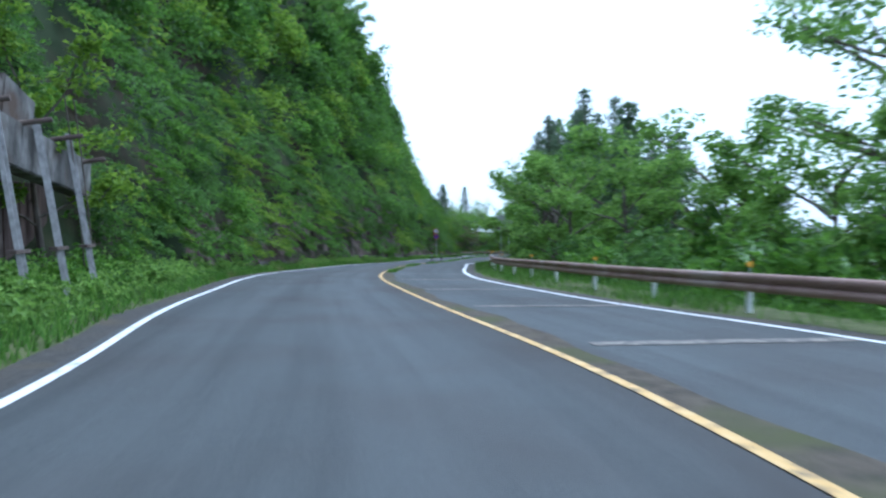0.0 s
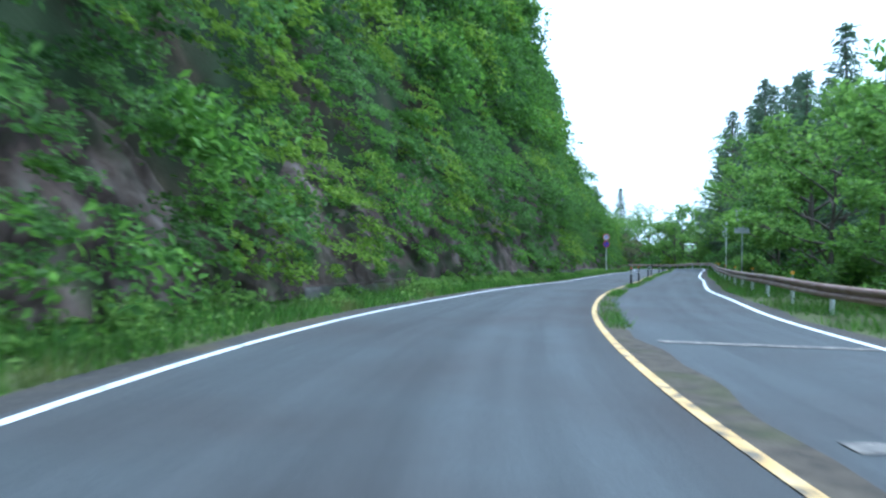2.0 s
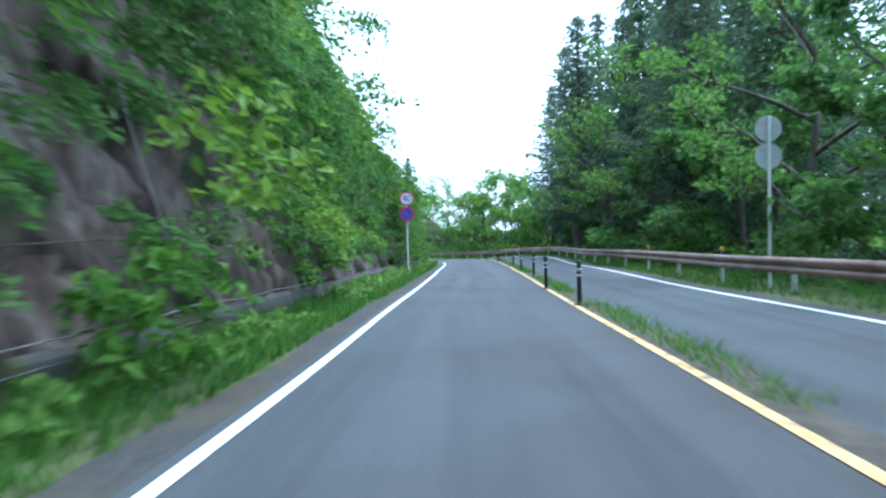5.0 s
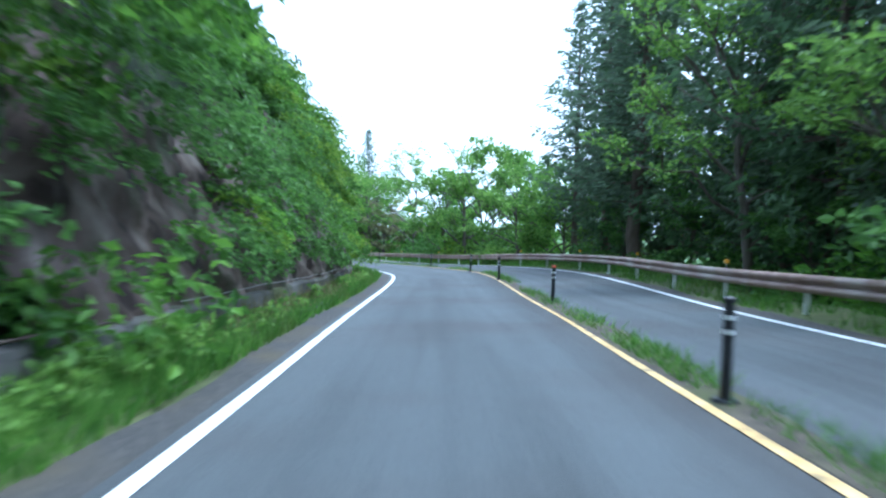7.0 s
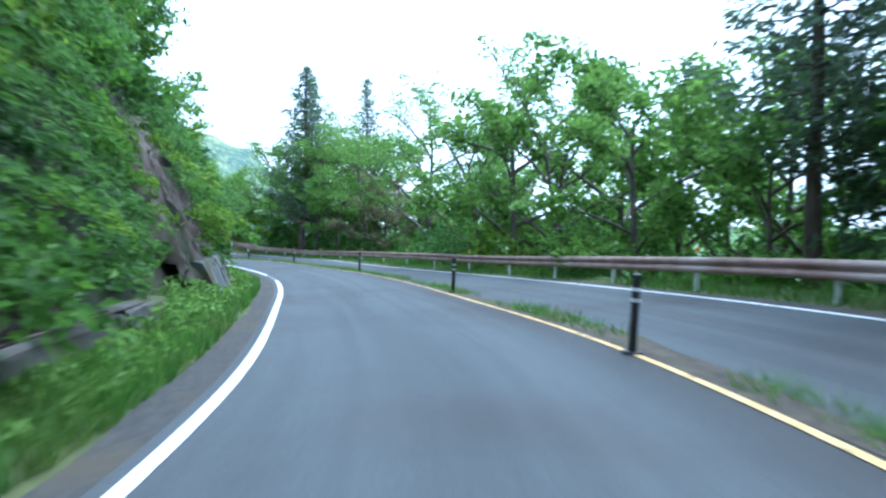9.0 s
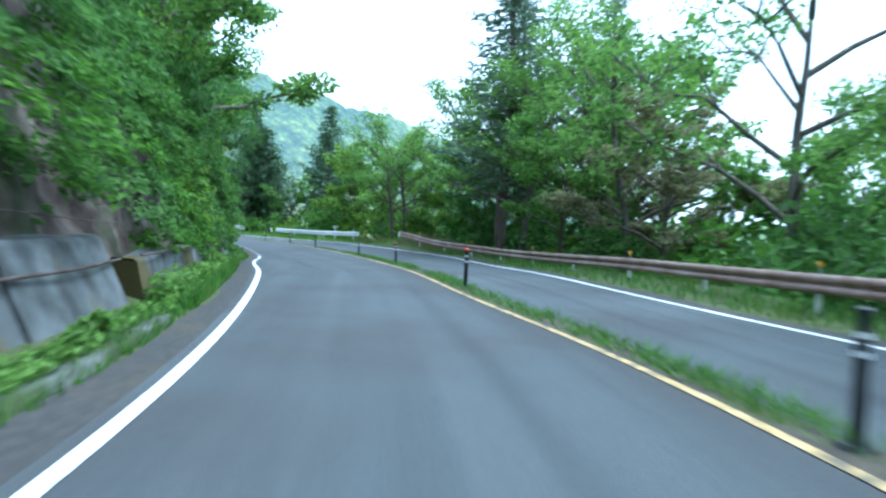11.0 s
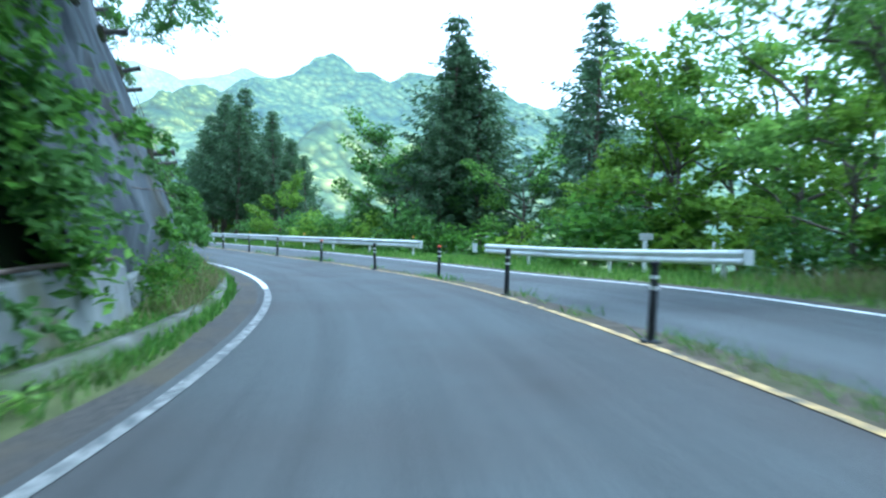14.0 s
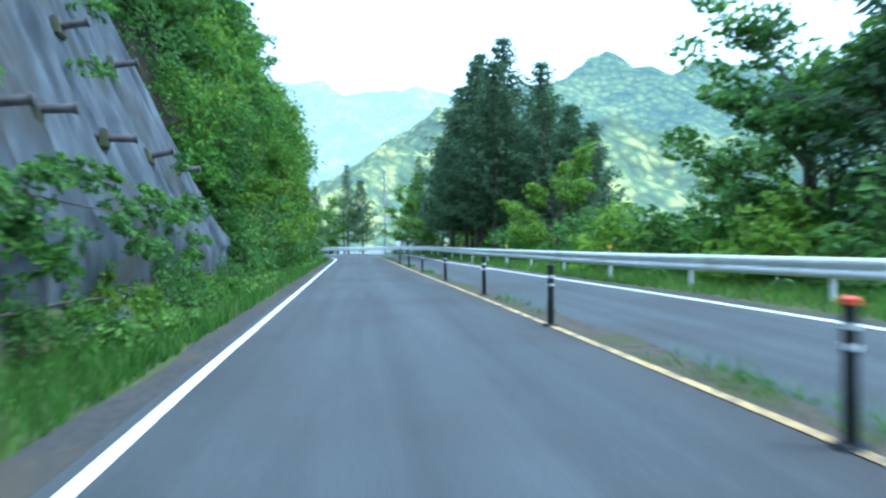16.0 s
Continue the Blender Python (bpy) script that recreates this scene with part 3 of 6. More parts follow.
for name, inner, outer, base in (("pavement_shoulder_left", lambda s: white_left(s) - 0.55 - 0.1 * math.sin(s * 0.9) * math.sin(s * 0.37), lambda s: white_left(s) - 0.15, 0), ("pavement_shoulder_right", lambda s: white_right(s) + 0.15, lambda s: white_right(s) + 0.6 + 0.1 * math.sin(s * 0.8), 0)):
    ob = own(name, strip(name, np.arange(S_MIN, S_MAX, 0.5), [inner, outer], OLD_ASPHALT, 0.010, height=lambda ss, oo: np.interp(ss, ST, CZ) + bank(ss) * oo))
    tagged(ob, "dark dirty asphalt shoulder beside the lane", "road shoulder", kind="structure")


def road_level(ss, oo):
    return np.interp(ss, ST, CZ) + bank(ss) * oo


def marking(name, s0, s1, lo, hi, material, label, lift=0.021):
    ob = own(name, strip(name, np.linspace(s0, s1, max(2, int((s1 - s0) * 2) + 1)), [lo, hi], material, lift, height=road_level))
    return tagged(ob, label, "road marking", kind="structure")


for s0, s1, worn in ((S_MIN, 134.5, False), (134.5, 138, True), (138, 177, False), (177, 191.5, True), (191.5, S_MAX - 1, False)):
    marking("white_edge_line_left", s0, s1, lambda s: white_left(s) - 0.035, lambda s: white_left(s) + 0.085, FAINT_LINE if worn else WHITE_LINE, "worn faded edge line along the verge" if worn else "white painted edge line along the verge")
marking("white_edge_line_right", S_MIN, S_MAX - 1, lambda s: white_right(s) - 0.075, lambda s: white_right(s) + 0.075, WHITE_LINE, "white painted edge line along the guardrail")
marking("yellow_centre_line", S_MIN, 128, lambda s: yellow(s) - 0.085, lambda s: yellow(s) + np.interp(s, [80, 96], [0.03, 0.0]), YELLOW_LINE, "worn yellow centre line beside a weedy joint")
marking("pale_centre_line", 128, S_MAX - 1, lambda s: yellow(s) - 0.07, lambda s: yellow(s) + 0.03, PALE_YELLOW, "thin pale remains of a yellow centre line")
marking("median_joint", S_MIN, S_MAX - 1, lambda s: yellow(s) + 0.02 + 0.03 * math.sin(s * 1.9), lambda s: yellow(s) + 0.46 + 0.10 * math.sin(s * 0.7) + 0.05 * math.sin(s * 2.3), DIRT, "brown soil-filled joint between the lanes", 0.0165)
for s in (-4.0, 2.0, 7.8, 13.5, 19.4, 25.4, 31.6):
    x0, y0 = plan(s, yellow(s) + 0.6)
    marking("transverse_slow_line", s + 0.1, s + 0.4, lambda q, s=s: yellow(q) + 0.65, lambda q, s=s: white_right(q) - 0.12, SLOW_LINE, "faded white slow-down line across the lane")

# ---- guardrails ----
def w_profile():
    """Height and depth of a corrugated beam, from top to bottom."""
    return [(0.172, 0.0), (0.165, 0.02), (0.14, 0.07), (0.085, 0.085), (0.05, 0.07), (0.02, 0.02), (0.0, 0.006), (-0.02, 0.02), (-0.05, 0.07), (-0.085, 0.085), (-0.14, 0.07), (-0.165, 0.02), (-0.172, 0.0)]


def guardrail(s0, s1, material, label, post_material, ends, first_post, reflect_every, centre=0.57):
    thing = tagged(new("guardrail"), label, "guardrail", group="guardrails along the outer edge")
    prof = w_profile()
    g = Gather()
    ss = np.arange(s0, s1 + 0.01, 1.0)
    for skin in (0.0, 0.006):
        rows = []
        for h, d in prof:
            x, y = plan(ss, rail_right(ss) - d + skin)
            rows.append(np.stack([x, y, ground_height(ss, rail_right(ss)) + centre - rail_sink(ss) + h], -1))
        v = np.stack(rows, 1)
        n, m = v.shape[:2]
        idx = np.arange(n * m).reshape(n, m)
        f = np.stack([idx[:-1, :-1], idx[1:, :-1], idx[1:, 1:], idx[:-1, 1:]], -1).reshape(-1, 4)
        g.add(v.reshape(-1, 3), f)
    own("beam", g.mesh("beam", material, True), thing)
    k = 0
    s = first_post
    post_mesh = None
    while s < s1 - 0.2:
        p = at(s, float(rail_right(s)) + 0.075, -float(rail_sink(s)))
        if post_mesh is None:
            bm = bmesh.new()
            rod(bm, (0, 0, -0.3), (0, 0, centre + 0.12), 0.057, sides=12)
            rod(bm, (0, 0, centre + 0.12), (0, 0, centre + 0.135), 0.06, 0.03, 12)
            post = part("post", bm, post_material, thing)
            post_mesh = post.data
        else:
            post = own("post", post_mesh, thing)
        post.matrix_basis = pose(*p, 0, 0, heading(s))
        if reflect_every and k % reflect_every == 0:
            bm = bmesh.new()
            rod(bm, (0, 0, centre + 0.12), (0, 0, centre + 0.30), 0.014, sides=8)
            refl = part("reflector", bm, GALVANISED, thing, "amber reflector on a short stem")
            refl.matrix_basis = pose(*p, 0, 0, heading(s))
            bm = bmesh.new()
            rod(bm, (0, -0.02, centre + 0.33), (0, 0.02, centre + 0.33), 0.055, sides=14)
            lens = part("lens", bm, AMBER, refl, "round amber lens")
        s += 4.0
        k += 1
    for s, side in ends:
        bm = bmesh.new()
        box(bm, (0, 0, 0), (0.035, 0.34, 0.35), bevel=0.012)
        p = at(s, float(rail_right(s)) - 0.045, centre)
        e = part("end_piece", bm, WHITE_PAINT, thing, "white rounded end piece")
        e.matrix_basis = pose(*p, 0, 0, heading(s))
    return thing


guardrail(-30, 183, BROWN_PAINT, "faded brown corrugated guardrail on pale posts", WHITE_PAINT, [(183.15, 1)], -28.0, 2)
guardrail(190.5, 202, WHITE_PAINT, "short white corrugated guardrail on grass", WHITE_PAINT, [(190.35, -1), (202.15, 1)], 191.2, 0)
guardrail(206.5, 285, WHITE_PAINT, "long white corrugated guardrail along the bend", WHITE_PAINT, [(206.35, -1)], 207.2, 3)

# ---- flexible posts on the centre line ----
post_stations = (54.8, 59.9, 70.5, 75.6, 82.0, 88.5, 99.2, 108.5, 116.8, 126.5, 140.6, 151.4, 163.4, 174.6, 183.6, 188.8, 194.4, 198.6, 204.0, 209.8, 215.5, 221.5, 228.0, 234.0, 240.0)
POST_OFFSETS = {70.5: 2.12, 75.6: 2.0, 99.2: 2.7, 108.5: 2.36, 116.8: 2.3, 140.6: 2.7, 151.4: 2.06, 163.4: 2.3, 174.6: 2.95, 183.6: 2.78, 188.8: 2.78, 194.4: 3.16, 198.6: 2.66, 204.0: 2.56, 209.8: 2.5}


def lane_post(cap_material, label, cap_label):
    thing = tagged(new("lane_post"), label, "lane post", group="posts on the centre line")
    bm = bmesh.new()
    rod(bm, (0, 0, 0), (0, 0, 0.03), 0.11, 0.09, 16)
    part("base", bm, BLACK_RUBBER, thing)
    bm = bmesh.new()
    rod(bm, (0, 0, 0.02), (0, 0, 0.72), 0.042, 0.038, 14)
    part("pole", bm, BLACK_RUBBER, thing)
    for h in (0.50, 0.60):
        bm = bmesh.new()
        rod(bm, (0, 0, h - 0.016), (0, 0, h + 0.016), 0.0435, sides=14)
        part("band", bm, REFLECT, thing, "pale reflective band")
    bm = bmesh.new()
    rod(bm, (0, 0, 0.705), (0, 0, 0.735), 0.050, 0.048, 14)
    rod(bm, (0, 0, 0.735), (0, 0, 0.748), 0.048, 0.02, 14)
    part("cap", bm, cap_material, thing, cap_label)
    return thing


capped = {True: lane_post(ORANGE, "dark flexible lane post with pale bands and red cap", "red-orange cap"), False: lane_post(BLACK_RUBBER, "dark flexible lane post with pale bands, dark cap", "dark worn cap")}
placed = set()
for k, s in enumerate(post_stations):
    m = pose(*at(s, POST_OFFSETS.get(s, float(yellow(s)) + 0.17), 0.012), random.uniform(-2, 2), random.uniform(-2, 2), heading(s)) @ Matrix.Diagonal((1.05, 1.05, 1.12, 1))
    red = s in (54.8, 59.9, 99.2, 151.4, 163.4, 194.4, 204.0)
    if red not in placed:
        placed.add(red)
        capped[red].matrix_basis = m
    else:
        base_scale = Matrix.Diagonal((1 / 1.05, 1 / 1.05, 1 / 1.12, 1))
        copy_thing(capped[red], m @ base_scale)

# ---- signs ----
def disc(bm, h, r, depth=0.0, thick=0.012):
    rod(bm, (0, depth - thick / 2, h), (0, depth + thick / 2, h), r, sides=40)


def ring(bm, h, r0, r1, y):
    a = [2 * math.pi * k / 40 for k in range(40)]
    outer = [bm.verts.new((r1 * math.cos(t), y, h + r1 * math.sin(t))) for t in a]
    inner = [bm.verts.new((r0 * math.cos(t), y, h + r0 * math.sin(t))) for t in a]
    for k in range(40):
        bm.faces.new((outer[k], outer[k - 1], inner[k - 1], inner[k]))


def limit_sign(s, off):
    thing = tagged(new("road_sign"), "speed limit and no-parking discs on a bent white pole", "road sign")
    g = Gather()
    g.add(*tube_arrays([(0.16, 0, -0.3), (0.15, 0, 0.0), (0.07, 0, 0.22), (0, 0, 0.5), (0, 0, 3.0), (-0.01, 0, 3.45)], [0.03] * 6, 10))
    own("pole", g.mesh("pole", WHITE_PAINT, True), thing)
    upper, lower = 3.22, 2.58
    bm = bmesh.new()
    disc(bm, upper, 0.30, -0.045)
    plate = part("limit_disc", bm, SIGN_WHITE, thing, "white disc with red rim")
    bm = bmesh.new()
    ring(bm, upper, 0.235, 0.295, -0.054)
    part("rim", bm, SIGN_RED, plate, "red rim")
    text = bpy.data.curves.new("digits", "FONT")
    text.body, text.size, text.align_x, text.align_y, text.extrude = "40", 0.36, "CENTER", "CENTER", 0.002
    text.materials.append(SIGN_BLUE)
    digits = new("digits", text)
    digits.parent, digits.matrix_basis = plate, pose(0, -0.056, upper, 90, 0, 0)
    digits["label"] = "blue digits 40"
    bm = bmesh.new()
    disc(bm, lower, 0.30, -0.045)
    plate = part("parking_disc", bm, SIGN_BLUE, thing, "blue disc with red rim")
    bm = bmesh.new()
    ring(bm, lower, 0.235, 0.295, -0.054)
    part("rim", bm, SIGN_RED, plate, "red rim")
    bm = bmesh.new()
    box(bm, (0, -0.054, lower), (0.48, 0.003, 0.055))
    bmesh.ops.rotate(bm, cent=(0, 0, lower), matrix=Matrix.Rotation(radians(45), 3, "Y"), verts=bm.verts)
    part("slash", bm, SIGN_RED, plate, "red slash")
    thing.matrix_basis = pose(*at(s, off), 0, 0, heading(s))
    return thing


def back_sign(s, off):
    thing = tagged(new("road_sign"), "two round signs seen from their grey backs on a white pole", "road sign")
    bm = bmesh.new()
    rod(bm, (0, 0, -0.6), (0, 0, 3.95), 0.038, sides=12)
    part("pole", bm, WHITE_PAINT, thing)
    for h in (3.66, 3.03):
        bm = bmesh.new()
        disc(bm, h, 0.30, 0.05)
        plate = part("disc", bm, SIGN_BACK, thing, "grey disc back")
        for d in (-0.13, 0.13):
            bm = bmesh.new()
            box(bm, (0, 0.035, h + d), (0.40, 0.018, 0.03))
            part("clamp_bar", bm, GALVANISED, plate)
    thing.matrix_basis = pose(*at(s, off), 0, 0, heading(s) - 4)
    return thing


def board_sign(s, off):
    thing = tagged(new("road_sign"), "stacked grey boards seen from behind on a steel pole", "road sign")
    bm = bmesh.new()
    rod(bm, (0, 0, -0.8), (0, 0, 3.95), 0.032, sides=12)
    part("pole", bm, GALVANISED, thing)
    for h in (3.62, 3.20, 2.78):
        bm = bmesh.new()
        box(bm, (0, 0.05, h), (0.72, 0.02, 0.37), bevel=0.008)
        board = part("board", bm, SIGN_BACK, thing, "grey board back")
        bm = bmesh.new()
        box(bm, (0, 0.032, h), (0.62, 0.018, 0.035))
        part("clamp_bar", bm, GALVANISED, board)
        for d in (-0.178, 0.178):
            bm = bmesh.new()
            box(bm, (0, 0.018, h + d), (0.71, 0.045, 0.012))
            part("flange", bm, SIGN_BACK, board)
    thing.matrix_basis = pose(*at(s, off), 0, 0, heading(s) + 2)
    return thing


limit_sign(86.5, -2.55)
back_sign(74.0, 7.0)
board_sign(59.5, 7.15)

# distance marker on the grass
marker = tagged(new("marker_post"), "white marker post with a small plate on grass", "marker post")
bm = bmesh.new()
box(bm, (0, 0, 0.45), (0.10, 0.10, 1.2), bevel=0.015)
part("post", bm, WHITE_PAINT, marker)
bm = bmesh.new()
box(bm, (0, -0.06, 1.10), (0.46, 0.02, 0.19), bevel=0.008)
plate = part("plate", bm, SIGN_BACK, marker, "small grey-white plate")
marker.matrix_basis = pose(*at(194.5, 9.4), 0, 0, heading(194.5))
for s, off in ((192.3, 9.7), (187.8, 10.6)):
    peg = tagged(new("marker_peg"), "thin white boundary peg in the grass", "marker peg", group="boundary pegs")
    bm = bmesh.new()
    rod(bm, (0, 0, -0.2), (0, 0, 0.95), 0.03, sides=10)
    part("peg_shaft", bm, WHITE_PAINT, peg)
    peg.matrix_basis = pose(*at(s, off))

pole = tagged(new("utility_pole"), "tall grey concrete utility pole beyond the bend", "utility pole")
bm = bmesh.new()
rod(bm, (0, 0, -6), (0, 0, 9.5), 0.17, 0.10, 14)
part("shaft", bm, CONCRETE, pole)
bm = bmesh.new()
box(bm, (0, 0, 8.8), (1.5, 0.08, 0.08), turn=60)
part("crossarm", bm, GALVANISED, pole)
pole.matrix_basis = pose(-100.5, 241.7, -5.6)

# ---- plants ----
def broadleaf_meshes(seed, high, spread, clumps, per_clump, leaf, airy=False, lean=0.0, bare=0.22):
    """Trunk with limbs, and crown of leaf clumps, for a tree of that height."""
    rng = np.random.default_rng(seed)
    wood, crown = Gather(), Gather()
    top = np.array([lean * high, 0, high * 0.72])
    n = 7
    u = np.linspace(0, 1, n)
    bend = np.cumsum(rng.normal(0, 0.10 * high / n, (n, 2)), 0) * (u[:, None])
    trunk = np.stack([u * top[0] + bend[:, 0], bend[:, 1], u * (top[2] + 0.4) - 0.4], 1)
    wood.add(*tube_arrays(trunk, 0.018 * high * (1 - 0.8 * u) + 0.01, 7))
    centres = []
    limbs = 9 if not airy else 11
    for k in range(limbs):
        f = bare + (0.98 - bare) * (k + rng.uniform(0, 0.8)) / limbs
        start = np.array([np.interp(f, u, trunk[:, c]) for c in range(3)])
        turn = k * 2.4 + rng.uniform(-0.5, 0.5)
        reach = spread * (0.55 + 0.55 * math.sin(math.pi * min(1, 0.25 + 0.7 * f))) * rng.uniform(0.7, 1.15)
        rise = high * (0.08 + 0.20 * f) * rng.uniform(0.6, 1.4)
        v = np.linspace(0, 1, 5)
        limb = start + np.stack([np.cos(turn) * reach * v, np.sin(turn) * reach * v, rise * v ** 0.8], 1) + rng.normal(0, 0.06 * reach, (5, 3)) * v[:, None]
        wood.add(*tube_arrays(limb, 0.007 * high * (1 - 0.85 * v) + 0.006, 4))
        for _ in range(3 if airy else 2):
            b = rng.uniform(0.35, 0.9)
            s0 = np.array([np.interp(b, v, limb[:, c]) for c in range(3)])
            t2 = turn + rng.choice([-1, 1]) * rng.uniform(0.5, 1.2)
            r2 = reach * rng.uniform(0.25, 0.5)
            w = np.linspace(0, 1, 4)
            twig = s0 + np.stack([np.cos(t2) * r2 * w, np.sin(t2) * r2 * w, rise * 0.5 * w], 1)
            wood.add(*tube_arrays(twig, 0.0035 * high * (1 - 0.8 * w) + 0.003, 3))
            centres += [twig[-1], twig[2]]
        centres += [limb[-1], limb[3], (limb[2] + limb[3]) / 2]
    centres.append(trunk[-1] + (0, 0, high * 0.1))
    centres = np.array(centres)
    extra = max(0, clumps - len(centres))
    pick = rng.integers(0, len(centres), extra)
    centres = np.concatenate([centres, centres[pick] + rng.normal(0, 0.10 * spread, (extra, 3)) * (1, 1, 0.8)])
    for c in centres:
        r = spread * rng.uniform(0.13, 0.27) * (0.8 if airy else 1.0)
        m = int(per_clump * rng.uniform(0.6, 1.3))
        p = rng.normal(size=(m, 3))
        p /= np.linalg.norm(p, axis=1)[:, None]
        p *= (r * rng.uniform(0.15, 1, m) ** 0.5)[:, None]
        crown.add(*leaf_arrays(c + p * (1, 1, 0.5), leaf * rng.uniform(0.7, 1.35, m), leaf * 0.55, rng, level=0.9, droop=0.25))
    return wood, crown


def conifer_meshes(seed, high, spread, bare=0.2, tufts=25, droop=0.25, ragged=0.3, needle=0.10, taper=0.75):
    rng = np.random.default_rng(seed)
    wood, crown = Gather(), Gather()
    u = np.linspace(0, 1, 8)
    sway = np.cumsum(rng.normal(0, 0.012 * high, (8, 2)), 0) * 0.4
    trunk = np.stack([sway[:, 0], sway[:, 1], u * (high + 0.5) - 0.5], 1)
    wood.add(*tube_arrays(trunk, 0.013 * high * (1 - 0.92 * u) + 0.012, 8))
    levels = int(high * 2.1)
    for k in range(levels):
        f = bare + (1 - bare) * k / levels
        q = (f - bare) / (1 - bare)
        size = spread * (1 - q) ** taper * min(1.0, 0.55 + 2.5 * q) + 0.12
        for j in range(5 if q < 0.8 else 4):
            turn = k * 1.9 + j * 1.3 + rng.uniform(-0.3, 0.3)
            reach = size * rng.uniform(1 - ragged, 1 + 0.4 * ragged) * (1.0 + 0.22 * math.sin(k * 1.3))
            v = np.linspace(0, 1, 4)
            start = np.array([np.interp(f, u, trunk[:, c]) for c in range(3)])
            fall = -droop * reach * v + 0.35 * reach * v * v
            limb = start + np.stack([np.cos(turn) * reach * v, np.sin(turn) * reach * v, fall], 1)
            if k % 2 == 0:
                wood.add(*tube_arrays(limb, 0.0022 * high * (1 - 0.8 * v) + 0.004, 3))
            m = max(5, int(1.25 * tufts * (0.4 + reach / spread)))
            w = rng.uniform(0.25, 1.05, m)
            p = np.stack([np.interp(w, v, limb[:, c]) for c in range(3)], 1) + rng.normal(0, 0.17, (m, 3)) * (1, 1, 0.6)
            out = np.broadcast_to(np.array([np.cos(turn), np.sin(turn), -0.25]), (m, 3))
            crown.add(*leaf_arrays(p, rng.uniform(0.22, 0.50, m), rng.uniform(needle * 0.8, needle * 1.4, m), rng, level=0.5, droop=0.15, outward=out))
    return wood, crown


def bush_meshes(seed, spread, high, clumps, per_clump, leaf):
    rng = np.random.default_rng(seed)
    wood, crown = Gather(), Gather()
    for k in range(clumps):
        turn, out = rng.uniform(0, 2 * np.pi), rng.uniform(0, 1) ** 0.6
        c = np.array([np.cos(turn) * out * spread, np.sin(turn) * out * spread, high * (1 - out * out * 0.75) * rng.uniform(0.35, 1.0)])
        v = np.linspace(0, 1, 4)[:, None]
        if k % 2 == 0:
            wood.add(*tube_arrays(c * v * (1, 1, 1) + (0, 0, -0.15), 0.018 * (1 - 0.7 * v[:, 0]), 4))
        m = int(per_clump * rng.uniform(0.6, 1.3))
        p = rng.normal(size=(m, 3))
        p *= (rng.uniform(0.2, 1, m) ** 0.5 / np.linalg.norm(p, axis=1))[:, None] * (0.32 * spread)
        crown.add(*leaf_arrays(c + p * (1, 1, 0.7), leaf * rng.uniform(0.7, 1.3, m), leaf * 0.55, rng, level=0.8, droop=0.2))
    return wood, crown


def plant(name, meshes, bark, leaves, label, category, group, stem="trunk"):
    thing = tagged(new(name), label, category, group)
    wood, crown = meshes
    own(stem, wood.mesh(stem, bark, True), thing)
    own("crown", crown.mesh("crown", leaves), thing)
    return thing


OUTER = "trees along the outer side of the road"
kinds = {
    "round": plant("broadleaf_tree", broadleaf_meshes(1, 9, 3.4, 78, 54, 0.26), BARK, LEAF_FRESH, "fresh green broadleaf tree with a dense crown", "tree", OUTER),
    "round_b": plant("broadleaf_tree", broadleaf_meshes(2, 8, 3.0, 70, 54, 0.25), BARK, LEAF_OUTER, "mid-green broadleaf tree with a full crown", "tree", OUTER),
    "airy": plant("broadleaf_tree", broadleaf_meshes(3, 12, 4.6, 85, 50, 0.21, True, 0.06, 0.3), BARK, LEAF_OUTER, "thin airy broadleaf tree with dark limbs showing", "tree", OUTER),
    "airy_b": plant("broadleaf_tree", broadleaf_meshes(4, 11, 4.0, 80, 50, 0.21, True, -0.05, 0.3), BARK, LEAF_FRESH, "slender open-crowned broadleaf tree", "tree", OUTER),
    "yellow": plant("broadleaf_tree", broadleaf_meshes(5, 7, 2.8, 66, 48, 0.27, False, 0.08, 0.25), BARK, LEAF_YELLOW, "bright yellow-green young broadleaf tree", "tree", OUTER),
    "round_d": plant("broadleaf_tree", broadleaf_meshes(12, 8.5, 3.3, 76, 46, 0.31), BARK, LEAF_DARK, "shaded dark green broadleaf tree", "tree", OUTER),
    "russet": plant("broadleaf_tree", broadleaf_meshes(13, 7.5, 2.9, 60, 46, 0.24, True, 0.05, 0.3), BARK, LEAF_RUSSET, "thin broadleaf tree with brownish faded leaves", "tree", OUTER),
    "cedar": plant("cedar_tree", conifer_meshes(6, 18, 2.7, 0.22), CEDAR_BARK, LEAF_CEDAR, "tall dark cedar with a narrow crown", "tree", OUTER),
    "cedar_b": plant("cedar_tree", conifer_meshes(7, 20, 3.1, 0.30, 24, 0.2, 0.45), CEDAR_BARK, LEAF_CEDAR, "tall ragged dark cedar with bare lower trunk", "tree", OUTER),
    "cypress": plant("cypress_tree", conifer_meshes(8, 13, 4.2, 0.22, 38, 0.15, 0.38, 0.105, 0.95), CEDAR_BARK, LEAF_CYPRESS, "dense dark green cypress standing in a clump", "tree", OUTER),
    "bush": plant("bush", bush_meshes(9, 1.5, 1.9, 34, 31, 0.24), BARK, LEAF_HILL, "leafy green roadside bush", "bush", "bushes beside the road", "stem"),
    "bush_b": plant("bush", bush_meshes(10, 1.8, 2.4, 36, 31, 0.25), BARK, LEAF_DARK, "dense dark green undergrowth bush", "bush", "bushes beside the road", "stem"),
    "bush_y": plant("bush", bush_meshes(11, 1.4, 1.8, 32, 31, 0.24), BARK, LEAF_YELLOW, "pale yellow-green leafy bush", "bush", "bushes beside the road", "stem"),
}
used = set()
rnd = random.Random(5)


